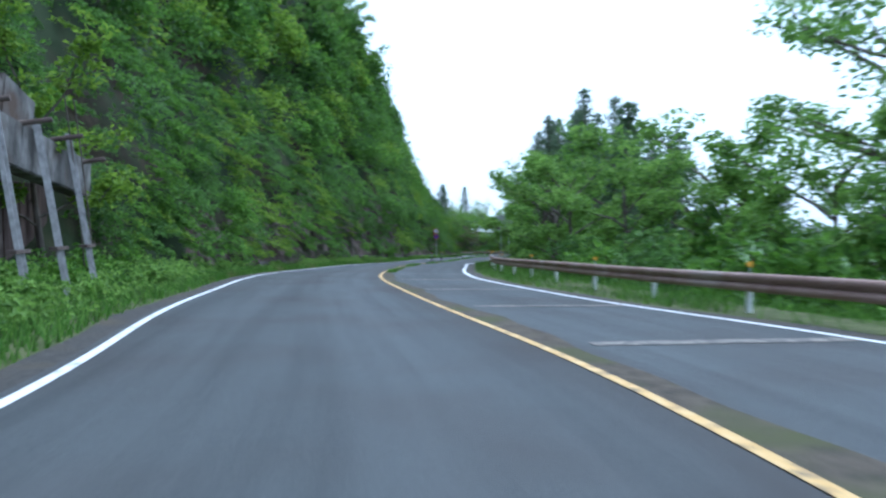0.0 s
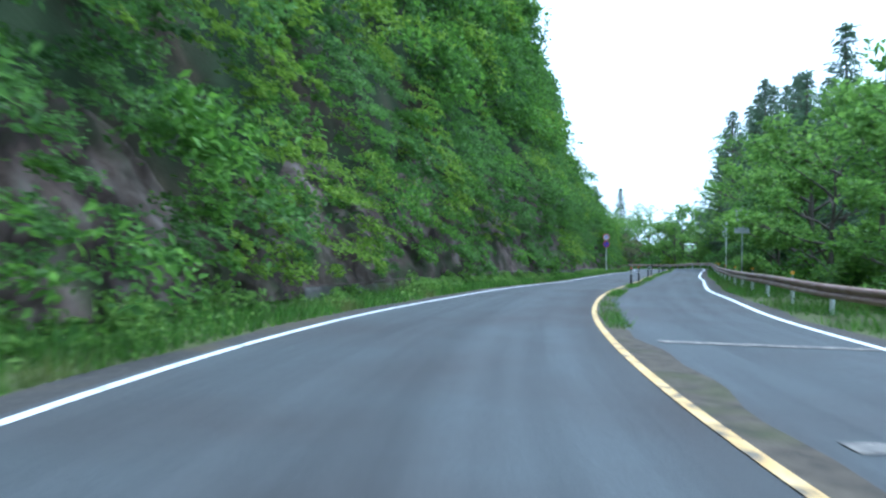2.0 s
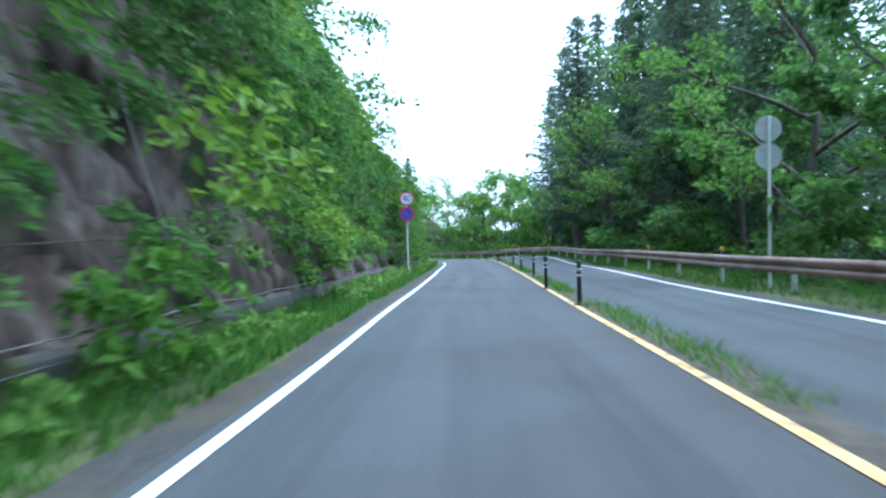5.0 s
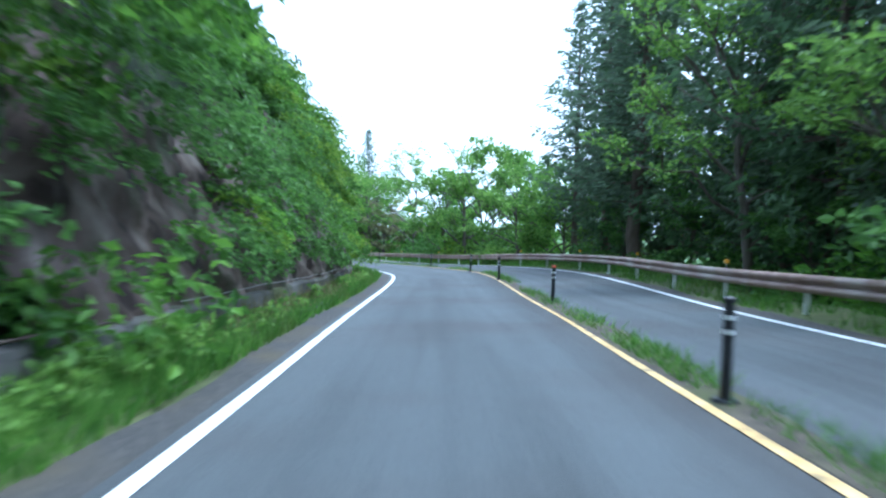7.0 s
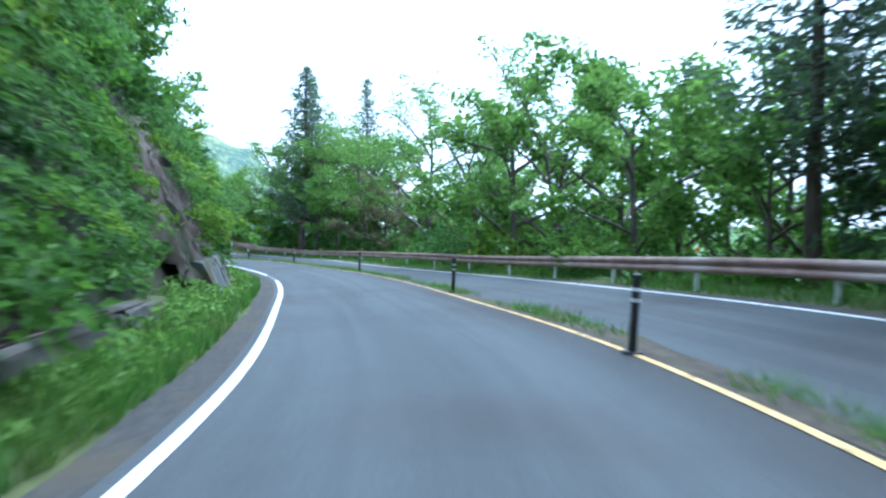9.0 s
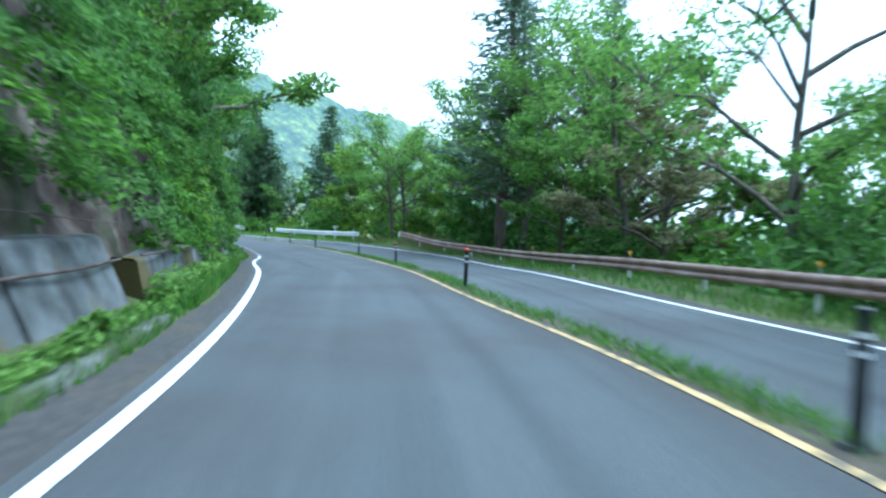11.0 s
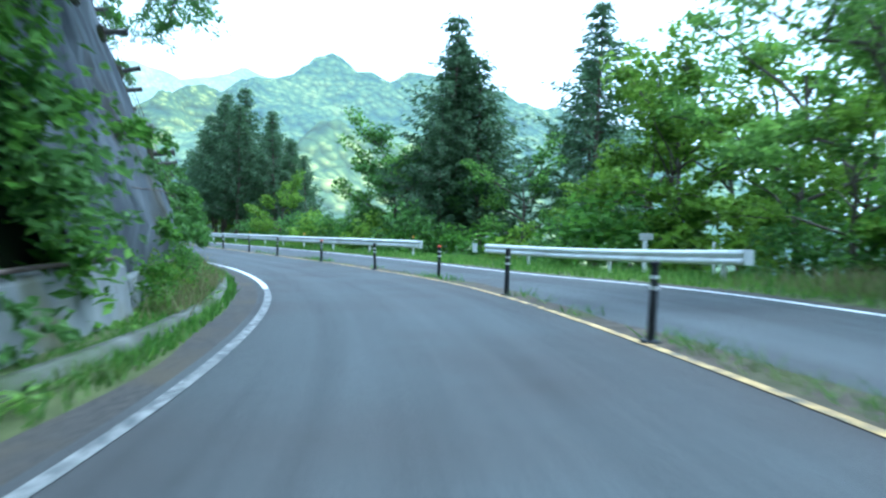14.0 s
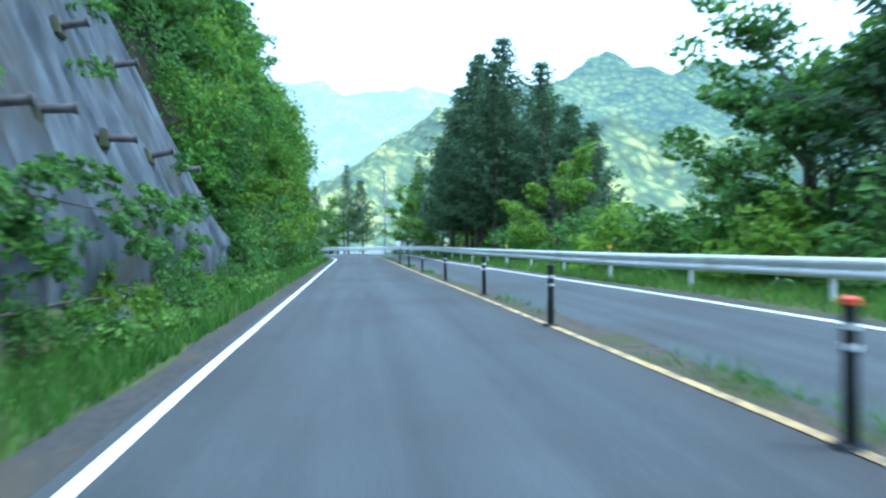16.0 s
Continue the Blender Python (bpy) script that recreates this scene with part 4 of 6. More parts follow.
def grow(kind, s, off, size=1.0, up=0.0, tall=1.0):
    m = pose(*at(s, off, up - 0.1), 0, 0, rnd.uniform(0, 360)) @ Matrix.Diagonal((size, size, size * tall, 1))
    if kind in used:
        own_size = kinds[kind].scale
        return copy_thing(kinds[kind], m @ Matrix.Diagonal((1 / own_size[0], 1 / own_size[1], 1 / own_size[2], 1)))
    used.add(kind)
    kinds[kind].location, kinds[kind].rotation_euler, kinds[kind].scale = m.to_translation(), m.to_euler(), m.to_scale()
    return kinds[kind]


# kind, station, offset, height in metres
HEIGHTS = {k: max(v.co.z for c in thing.children if c.name.startswith("crown") for v in c.data.vertices) for k, thing in kinds.items()}


def stand(kind, s, off, high, girth=0.0):
    """A plant whose top stands so high over the road."""
    base = float(ground_height(s, off) - np.interp(s, ST, CZ))
    size = max(0.35, (high - base) / HEIGHTS[kind])
    wide = min(size, 1.5 if HEIGHTS[kind] > 4 else 2.0)
    wide = girth or wide
    return grow(kind, s, off, wide, tall=size / wide)


for row in (
    ("airy", 22, 20.5, 11.5), ("airy", 15, 18.0, 12.5), ("round", 33, 16.5, 5.4), ("round", 38, 17.5, 6.0), ("round", 29, 17.5, 4.2), ("round", 27, 21.0, 5.0), ("round", 21, 21.0, 4.0),
    ("round", 40, 11.5, 6.5), ("round_b", 45, 11.0, 7.2), ("round", 51, 11.2, 8.2), ("round_b", 56, 10.4, 8.4), ("round", 62, 10.6, 9.0), ("round", 68, 11.5, 9.5),
    ("round", 35, 13.5, 6.0), ("round", 47, 15.5, 9.5), ("round_b", 58, 15.0, 11),
    ("cedar", 76.5, 14.7, 17.8), ("cedar_b", 70, 17, 15.5), ("cedar", 83, 16, 15), ("cypress", 64, 18, 14), ("cypress", 88, 13.5, 14),
    ("round_d", 74, 10.2, 8.5), ("airy", 80, 10.5, 11), ("round_d", 86, 10.8, 9.5), ("round_d", 92, 10.2, 8.0), ("airy_b", 95, 11.0, 12),
    ("cedar_b", 94, 14.5, 19), ("cedar", 99, 12.0, 19), ("cedar_b", 103, 15, 21), ("cedar", 107, 12.2, 20), ("cedar_b", 110, 16, 22), ("cedar", 114.8, 9.5, 19.9, 1.55), ("cedar", 92.8, 11.3, 18.1, 1.3), ("cedar_b", 53.8, 18.2, 10.2), ("cedar", 57, 19.8, 9.4), ("cypress", 47, 18.5, 8.6), ("cedar", 117, 13.0, 21), ("cedar_b", 120, 10.8, 19), ("cedar_b", 116, 17.5, 20), ("cedar", 123.5, 13.2, 18), ("cedar_b", 125.5, 11.6, 17),
    ("round_b", 127, 11.5, 6.8), ("round", 132, 10.5, 7.8), ("airy_b", 137, 10.2, 9.6), ("round", 141.5, 10.6, 10.8), ("airy_b", 146, 11.5, 10), ("round_b", 135, 14.5, 9.5), ("round", 139, 14.8, 10.5), ("round_b", 144, 14.5, 10.5), ("round", 130, 14.5, 8.0), ("round_b", 149, 15.5, 9), ("round_b", 156, 15.5, 4.6), ("bush_b", 153.4, 12.8, 2.7), ("bush", 155.2, 14.0, 3.0), ("round", 158.5, 18.5, 6.0), ("bush_b", 151.8, 11.4, 2.2), ("round_b", 162, 20.5, 6.0), ("bush", 158.0, 13.0, 2.6), ("airy", 155.5, 12.0, 12), ("airy_b", 161.5, 11.0, 11), ("airy_b", 166, 13.5, 11.5),
    ("cedar", 173.3, 10.4, 17.4, 1.45), ("cedar_b", 176.5, 13.5, 17.5), ("russet", 160.8, 11.9, 7.2), ("russet", 163.5, 13.0, 6.0), ("airy_b", 171, 10.6, 12), ("round_b", 167, 10.6, 8.0), ("airy", 176, 13, 12), ("airy_b", 181, 15, 11),
    ("airy_b", 187, 10.0, 10.8), ("airy_b", 186.2, 10.6, 10.2), ("yellow", 191, 12.5, 6.2), ("round", 195, 15.5, 9.0), ("yellow", 203, 17.5, 7.6), ("yellow", 198.5, 14.5, 9.2), ("yellow", 199.8, 15.6, 8.8), ("yellow", 197.2, 16.0, 9.0), ("yellow", 201.6, 16.6, 8.0), ("yellow", 194, 16.5, 8.5), ("round", 199, 19.5, 9.5),
    ("cypress", 214, 14.0, 14.0, 1.15), ("cypress", 215.5, 15.0, 10.6), ("cypress", 213, 12.9, 9.0), ("cypress", 208, 20, 14.2, 1.25), ("cypress", 209.5, 20.8, 11.4, 1.1), ("round_b", 190, 15.5, 4.2), ("round", 186, 17.5, 4.6), ("round_b", 182, 18.5, 5.0), ("round_b", 193.5, 18.5, 5.0), ("round_b", 209, 15.5, 6.5), ("round_b", 219.6, 13.0, 9.3), ("round_d", 218.8, 12.6, 8.4), ("cypress", 214.7, 14.9, 12.6, 1.1), ("cypress", 213.2, 15.6, 11.5, 1.2), ("round_d", 220.6, 14.2, 8.2), ("round_d", 217.5, 13.8, 8.4), ("round_b", 223, 12.5, 3.8), ("cedar_b", 219, 17.5, 14), ("round_d", 212, 14.5, 6.0),
    ("yellow", 234.5, 9.6, 6.2), ("yellow", 235.6, 10.0, 5.6), ("cedar", 268, 14, 8.5), ("cypress", 272, 18, 9), ("yellow", 262, 12.5, 5.5), ("yellow", 266, 10.5, 5), ("round_b", 282, 12, 7), ("cedar", 286, 16, 9), ("cypress", 279, 21, 9),
    ("cypress", 103.5, 11.8, 17.5, 1.15), ("cypress", 110.8, 12.4, 18.5, 1.2), ("cypress", 118.5, 12.0, 17.0, 1.1), ("cypress", 98.2, 13.6, 16.5, 1.1), ("cedar", 97, 20, 18), ("cedar_b", 105, 22, 20), ("cedar", 112, 21, 20), ("cedar", 101, 17.5, 20), ("cedar_b", 119, 22, 19), ("cedar", 108, 14, 21), ("round_d", 103, 10.6, 4.5), ("round_d", 111, 10.4, 5.0), ("round_d", 117, 10.2, 4.2), ("airy_b", 105, 9.9, 11.5),
    ("airy_b", 170, 14.0, 13), ("cedar_b", 173, 17, 17), ("airy_b", 166.5, 12.6, 12), ("round", 177, 13.6, 11), ("yellow", 182.5, 13.0, 6.8), ("yellow", 179, 15.5, 7.5), ("round_b", 184.5, 14.0, 8.0), ("round", 188.5, 13.5, 8.5), ("airy_b", 183, 13.2, 14), ("round_d", 179, 12.5, 9), ("round_d", 175.5, 18, 11), ("airy", 184, 17, 12),
    ("round_d", 101, 23, 15), ("round_d", 107, 24, 16), ("round_d", 113, 23.5, 15), ("round_d", 118.5, 20, 12), ("round_d", 109.5, 19, 11), ("round_b", 100, 17, 7), ("round_b", 108, 18.5, 8), ("round_b", 115, 20, 7), ("round_b", 122, 17, 7), ("round", 128, 19, 7),
    ("cypress", 276.5, 8.4, 8.5), ("cedar_b", 279, 9.2, 10.5), ("yellow", 269.5, 8.2, 7.2), ("yellow", 266, 8.8, 8.0), ("round_b", 280.5, 8.3, 6), ("round", 279, 8.6, 7), ("cedar", 284, 9.2, 10), ("round_b", 290, 10, 7), ("round", 283, 8.8, 5), ("round_b", 268, 8.5, 7), ("yellow", 258.5, 11.5, 8), ("round", 264, 9.5, 8), ("cedar", 271, 11, 10.5), ("round_b", 260, 14, 8), ("cypress", 247, 9.6, 14.8), ("cypress", 243, 11.2, 12.2), ("cypress", 251, 9.2, 15.0), ("cypress", 239.5, 13.2, 8.0), ("cypress", 246, 14.2, 10.3), ("cypress", 254.5, 11.0, 13.0), ("cypress", 250, 13.2, 12.4), ("cypress", 257.5, 9.4, 12.5), ("cypress", 262.5, 7.9, 10.2), ("cypress", 257, 7.7, 12.0), ("cypress", 253.5, 8.2, 13.0), ("cypress", 250, 8.3, 13.8), ("cypress", 245, 8.6, 12.8), ("cypress", 242.5, 13.0, 9.6),
):
    stand(*row)
# second line of trees that closes the forest
for s, off, kind, high in ((20, 22, "round", 9), (30, 21, "round_b", 8.5), (42, 20, "round", 9), (98, 19, "round", 11), (106, 20, "airy", 15), (126, 18, "airy", 12), (134, 16.5, "round_b", 8), (145, 18, "round", 7), (158, 18, "round_b", 7.5), (170, 18, "round", 11), (189, 21, "cedar", 11), (228, 19, "round_b", 5)):
    stand(kind, s, off, high)
for k in range(42):
    s = 8 + k * 7.0
    if 183 < s < 206 or 226 < s < 236:
        continue
    kind = ("bush_b", "bush", "bush_b", "bush_y")[k % 4] if s > 120 else ("bush_b", "bush")[k % 2]
    stand(kind, s + rnd.uniform(-2, 2), float(rail_right(s)) + rnd.uniform(2.2, 3.4), rnd.uniform(1.2, 2.3))
for k in range(20):
    s = 180 + k * 3.2
    stand(("bush", "bush_b", "bush_y")[k % 3], s, rnd.uniform(11.5, 13.8) if s < 212 else rnd.uniform(9.2, 11.5), rnd.uniform(2.0, 3.4))

for k in range(34):
    s = 10 + k * 6.8
    if 184 < s < 214:
        continue
    stand(("bush_b", "bush")[k % 2], s + rnd.uniform(-1.5, 1.5), rnd.uniform(15, 18) if s < 220 else rnd.uniform(11, 13), rnd.uniform(2.4, 4.0) if 95 < s < 178 else rnd.uniform(1.8, 3.0))

for k in range(8):
    s = 164 + k * 2.4
    stand(("bush_b", "bush", "round_d")[k % 3], s, rnd.uniform(11.6, 13.2), rnd.uniform(2.4, 3.4))

# ---- the hill on the inner side ----
rng = np.random.default_rng(21)
# trees along its brow, and trees that lean out over the road from its face
for k in range(28):
    s = -6 + k * 9.2 + rnd.uniform(-1.5, 1.5)
    if s > 246:
        break
    level = rnd.uniform(0.45, 1.0)
    top = float(hill_high(s)) * level
    off = float(hill_foot(s)) - top / float(wall_steep(s)) + rnd.uniform(-0.4, 0.4)
    if (172 < s < 219 and level < 0.8) or 98 < s < 138:
        continue
    kind = ("round_b", "round", "round_b", "round")[k % 4]
    grow(kind, s, off - (1.5 if 80 < s < 98 else 0.0), rnd.uniform(0.6, 0.9) * (0.55 if 80 < s < 98 else 1.0), -0.5)
for kind, s, rise, high in (("round", 66, 6.5, 25), ("round_b", 70, 6.8, 27), ("round", 74, 6.9, 28.5), ("round_b", 78, 7.6, 29), ("round", 82, 9.0, 30), ("round_b", 62, 6.6, 24), ("round", 58, 7.0, 23)):
    stand(kind, s, float(hill_foot(s)) - rise, high)
for kind, s, out, high in (
    ("round", 160.5, -0.4, 12.5), ("round_b", 165.5, -0.8, 12), ("round", 155, -1.2, 12), ("round_b", 172, -2.4, 13), ("round_d", 178, -2.2, 12.5), ("round_b", 184.0, -2.9, 14.0), ("round_d", 181.0, -2.4, 13.5), ("yellow", 18.2, -0.2, 7.2), ("yellow", 14.5, -1.5, 8.0), ("round_d", 158, -0.3, 6.5),
    ("round", 222.5, -4.2, 12), ("round_b", 226.5, -4.4, 12.5), ("round", 232, -4.2, 13), ("round_b", 237, -3.8, 12.5), ("round", 242.5, -3.2, 12), ("round_b", 248, -2.8, 11), ("round", 254, -2.4, 9.5), ("round_b", 260, -2.0, 8.0), ("yellow", 224, 0.2, 5.0), ("yellow", 230, 0.3, 4.5),
):
    stand(kind, s, float(hill_foot(s)) + out, high)
for k in range(36):
    s = -10 + k * 7.2 + rnd.uniform(-1, 1)
    if 186 < s < 219 and k % 3:
        continue
    if s > 250 or 9 < s < 20 or 163 < s < 191:
        continue
    h = rnd.uniform(0.0, 4.5)
    off = float(hill_foot(s)) - h / float(wall_steep(s)) - 0.2
    grow(("bush", "bush_b", "bush", "bush_y", "bush")[k % 5], s, off, rnd.uniform(0.55, 1.0))


# stretches where the cut shows bare rock: from, to, height
BARE_ROCK = ((29, 32.5, 1.6), (36, 43.5, 2.2), (46, 50.5, 3.2), (52.5, 62.5, 3.7), (60.5, 72.5, 3.6), (75, 79.5, 2.0), (82, 86, 1.5), (91, 97.5, 2.6), (100.5, 114.5, 3.6))


def bare_height(s):
    """How high the bare rock reaches at a station."""
    tall = max([top * min(1.0, (s - lo) / 1.5, (hi - s) / 1.5) for lo, hi, top in BARE_ROCK if lo < s < hi] or [0.0])
    return max(0.0, tall * (0.58 + 0.7 * noise.noise((s * 0.33, 2.2, 7.7)))) if tall > 0 else 0.0


def rock_reach(s):
    """How high the rock's own surface stands behind the plants."""
    return max([top * 1.15 + 1.3 for lo, hi, top in BARE_ROCK if lo - 2 < s < hi + 2] or [0.0])


def cover(s, h):
    """How thickly plants cover the face at a station and height: bare patches near the foot, sprayed concrete further on."""
    v = noise.noise((s * 0.11, h * 0.22, 3.7)) + 0.5 * noise.noise((s * 0.31, h * 0.5, 9.1))
    base = 0.98 + v * 0.55
    if h < bare_height(s):
        return 0.85 if noise.noise((s * 0.45, h * 0.55, 4.4)) > -0.12 else 0.05
    if 8 < s < 20.0 and h < 5.2:
        base -= 1.2
    for lo, hi, top in BARE_WALLS:
        if lo < s < hi:
            high = top(s)
            base -= 1.05 if lo > 184 else (0.42 if s < 168 else 0.3 if s < 175.5 else 0.95 if h < 4.6 else 0.5) if h < high else (0.2 if h < high + 0.8 else 0.0)
    if 128 < s < 148 and h < 4.4:
        base -= 0.42 if s < 136 else 0.5
    return max(0.0, min(1.0, base * 1.5))


def wall_a(s):
    return max(3.0, 6.2 - 0.12 * (s - 178) ** 2)


def wall_b(s):
    return 9.5 - 0.008 * (s - 198) ** 2 - max(0.0, s - 215.0) * 1.1


BARE_WALLS = ((157, 183, wall_a), (184.8, 219.5, wall_b))


def mound(gather, centre, outward, radius, pads, leaves, leaf):
    """A shrub that swells out of the slope: tiers of leaves on drooping sprays, dark gaps between."""
    d = rng.normal(size=(pads, 3)) * 0.75 + outward * 0.8 + (0, 0, 0.45)
    d /= np.linalg.norm(d, axis=1)[:, None]
    tips = centre + d * (radius * rng.uniform(0.45, 1.0, pads))[:, None] * (1, 1, 0.8)
    m = pads * leaves
    turn, r = rng.uniform(0, 2 * np.pi, m), np.sqrt(rng.uniform(0, 1, m)) * radius * 0.42
    spread_out = np.stack([np.cos(turn) * r, np.sin(turn) * r, rng.normal(0, 0.09, m) * radius], 1)
    side = np.repeat(d * (1, 1, 0), leaves, 0)
    reach = (spread_out * side).sum(1)
    spread_out[:, 2] -= 0.45 * reach
    p = np.repeat(tips, leaves, 0) + spread_out
    gather.add(*leaf_arrays(p, leaf * rng.uniform(0.65, 1.4, m), leaf * 0.55, rng, level=1.1, droop=0.35, outward=side * 0.5))


def spray(gather, base, outward, reach, leaves, leaf):
    """A leafy twig that grows out of the face and bows down: leaves in a flat, ragged pad."""
    turn = rng.uniform(-0.75, 0.75)
    c, q = math.cos(turn), math.sin(turn)
    d = np.array([outward[0] * c - outward[1] * q, outward[0] * q + outward[1] * c, 0.0])
    side = np.array([-d[1], d[0], 0.0])
    u = rng.uniform(0.0, 1.0, leaves) ** 0.75
    across = rng.normal(0, 0.24, leaves) * (1.15 - 0.6 * u)
    z = 0.22 * u * reach - 0.62 * u * u * reach + rng.normal(0, 0.06, leaves)
    p = base + d * (u * reach)[:, None] + side * across[:, None] + np.array([0, 0, 1.0]) * z[:, None]
    gather.add(*leaf_arrays(p, leaf * rng.uniform(0.6, 1.4, leaves), leaf * 0.58, rng, level=1.5, droop=0.35, outward=np.broadcast_to(d * 0.7, (leaves, 3))))


hill = {"green": Gather(), "yellow": Gather(), "dark": Gather()}
STEP = 0.54
for i in range(int(156 / STEP)):
    for j in range(int(9.4 / STEP)):
        s, h = 4 + (i + rng.uniform(0, 1)) * STEP, 0.55 + (j + rng.uniform(0, 1)) * STEP
        if (8 < s < 20 and h < 5.2) or (127 < s < 148 and h < 1.3) or rng.uniform() > (0.93 if h < 6 else 0.75):
            continue
        lump = noise.noise((s * 0.33, h * 0.42, 1.3)) + 0.5 * noise.noise((s * 0.9, h * 1.1, 6.3))
        gap = noise.noise((s * 0.42, h * 0.5, 4.4))
        if h < bare_height(s) * 1.25 and gap < (0.2 if 53 < s < 63 else -0.02):
            continue
        if gap < -0.32 or (126 < s < 160 and h < 2.2 and gap < -0.05):
            continue
        off = float(hill_foot(s)) - h / float(wall_steep(s)) + (0.72 if h < rock_reach(s) or (126 < s < 158 and h < 5.2) else 0.2) + 0.55 * lump
        if 126 < s < 158 and h < 5.2:
            off += 0.32
        if 24 < s < 124:
            off += 1.05 * math.exp(-((h - 6.2) / 2.8) ** 2)
        reach = rng.uniform(0.45, 1.0) * (1.25 if lump > 0.15 else 0.9)
        if h < 1.0:
            reach *= 0.6
        if 76 < s < 88.5 and h < 5.5:
            off, reach = min(off, -3.95), min(reach, 0.6)
        x0, y0, x1, y1 = *plan(s, off), *plan(s, off + 1.0)
        c = np.array([float(x0), float(y0), float(np.interp(s, ST, CZ)) + 0.3 + h])
        tone = noise.noise((s * 0.19, h * 0.28, 5.5)) + rng.uniform(-0.25, 0.25)
        # tone varies by chance; hollows get the dark leaves as painted shade
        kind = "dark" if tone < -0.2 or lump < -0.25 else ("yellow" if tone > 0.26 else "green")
        if s < 34 and kind == "yellow" and rng.uniform() < 0.5:
            kind = "green"
        # shade under the overhanging plants, put in as darker leaf colour
        if 86 < s < 102 and h < 4.5 and rng.uniform() < 0.6:
            kind = "dark"
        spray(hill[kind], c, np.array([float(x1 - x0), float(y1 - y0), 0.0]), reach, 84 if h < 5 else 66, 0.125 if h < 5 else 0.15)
for _ in range(5400):
    s = rng.uniform(-28, 268)
    if s < -6:
        continue
    high = float(hill_high(s))
    h = high * 1.08 * rng.uniform(0, 1) ** 1.1
    if rng.uniform() > cover(s, h) or (s < 2 and rng.uniform() < 0.6) or (h > 13 + max(0.0, s - 36) * 0.4 and rng.uniform() < 0.7):
        continue
    if 4 < s < 158 and h < 9.0 and rng.uniform() < 0.78:
        continue
    walled = any(lo < s < hi and h < top(s) + 0.6 for lo, hi, top in BARE_WALLS)
    low = s > 98 and s < 138
    radius = rng.uniform(0.55, 1.15) + min(1.0, h * 0.11) * rng.uniform(0.2, 1.0) * (0.5 if low else 1.0)
    if walled:
        radius = rng.uniform(0.3, 0.6) if s > 184.8 or h < 2.4 else rng.uniform(0.6, 1.1)
    off = float(hill_foot(s)) - min(h, high) / float(wall_steep(s)) - max(0.0, h - high) * 1.2 + (0.55 if walled else (-0.5 * min(1.0, h * 0.25) * radius if low else 0.1))
    lump = noise.noise((s * 0.20, h * 0.26, 1.3))
    if lump < -0.18 and h > 1.5:
        radius *= 0.62
        if rng.uniform() < 0.45:
            continue
    swell = lump * (0.3 + min(1.0, h * 0.2)) * (0.3 if low else 2.1)
    if 24 < s < 124:
        # branches hang out over the cut
        over = h - bare_height(s)
        if h < rock_reach(s):
            off += 0.6
        off += 1.15 * math.exp(-((h - 6.2) / 2.8) ** 2)
        if 0 < over < 1.6 and bare_height(s) > 0.8:
            off += 0.35
            radius = max(radius, 0.9)
        if 1.5 < h < 9 and lump > 0.08:
            off += 0.35
    x, y = plan(s, off + max(-0.1, swell))
    c = np.array([float(x), float(y), float(np.interp(s, ST, CZ)) + 0.3 + h])
    a, b = plan(s, off + 1.0)
    x0, y0 = plan(s, off)
    outward = np.array([float(a - x0), float(b - y0), 0.0])
    if 76 < s < 88.5 and h < 5.5:
        x, y = plan(s, min(off + max(-0.1, swell), -4.1 + 0.1 * radius))
        c[0], c[1] = float(x), float(y)
    tone = noise.noise((s * 0.23, h * 0.3, 5.5)) + rng.uniform(-0.35, 0.35)
    # here too the dark leaves stand in for shade in hollows
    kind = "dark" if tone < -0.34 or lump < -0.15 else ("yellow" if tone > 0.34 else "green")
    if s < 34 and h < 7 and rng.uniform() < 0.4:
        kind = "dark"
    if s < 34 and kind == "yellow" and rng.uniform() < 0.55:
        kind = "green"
    # shade below the leaning trees, again painted with darker leaves
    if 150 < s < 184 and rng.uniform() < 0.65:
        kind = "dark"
    if walled:
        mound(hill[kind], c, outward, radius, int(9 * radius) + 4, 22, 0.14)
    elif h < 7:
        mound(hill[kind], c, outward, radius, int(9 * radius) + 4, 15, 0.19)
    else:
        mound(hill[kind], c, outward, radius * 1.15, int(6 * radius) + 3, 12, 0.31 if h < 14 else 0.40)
# boughs that hang out high over the verge at the bend
for _ in range(52):
    s, h = rng.uniform(177.5, 184.5), rng.uniform(6.8, 10.8)
    off = float(hill_foot(s)) + rng.uniform(-0.9, 1.5)
    x0, y0, x1, y1 = *plan(s, off), *plan(s, off + 1.0)
    c = np.array([float(x0), float(y0), float(np.interp(s, ST, CZ)) + 0.3 + h])
    mound(hill["dark" if rng.uniform() < 0.6 else "green"], c, np.array([float(x1 - x0), float(y1 - y0), 0.0]), rng.uniform(0.6, 1.0), 10, 16, 0.17)
for _ in range(78):
    s, h = rng.uniform(183.2, 191.0), rng.uniform(3.6, 8.6)
    off = float(hill_foot(s)) + rng.uniform(-1.2, 0.6 if h > 4.6 else 0.0)
    x0, y0, x1, y1 = *plan(s, off), *plan(s, off + 1.0)
    c = np.array([float(x0), float(y0), float(np.interp(s, ST, CZ)) + 0.3 + h])
    if s < 186 or h > 5.6:
        mound(hill["dark" if rng.uniform() < 0.7 else "green"], c, np.array([float(x1 - x0), float(y1 - y0), 0.0]), rng.uniform(0.45, 0.85), 9, 16, 0.15)
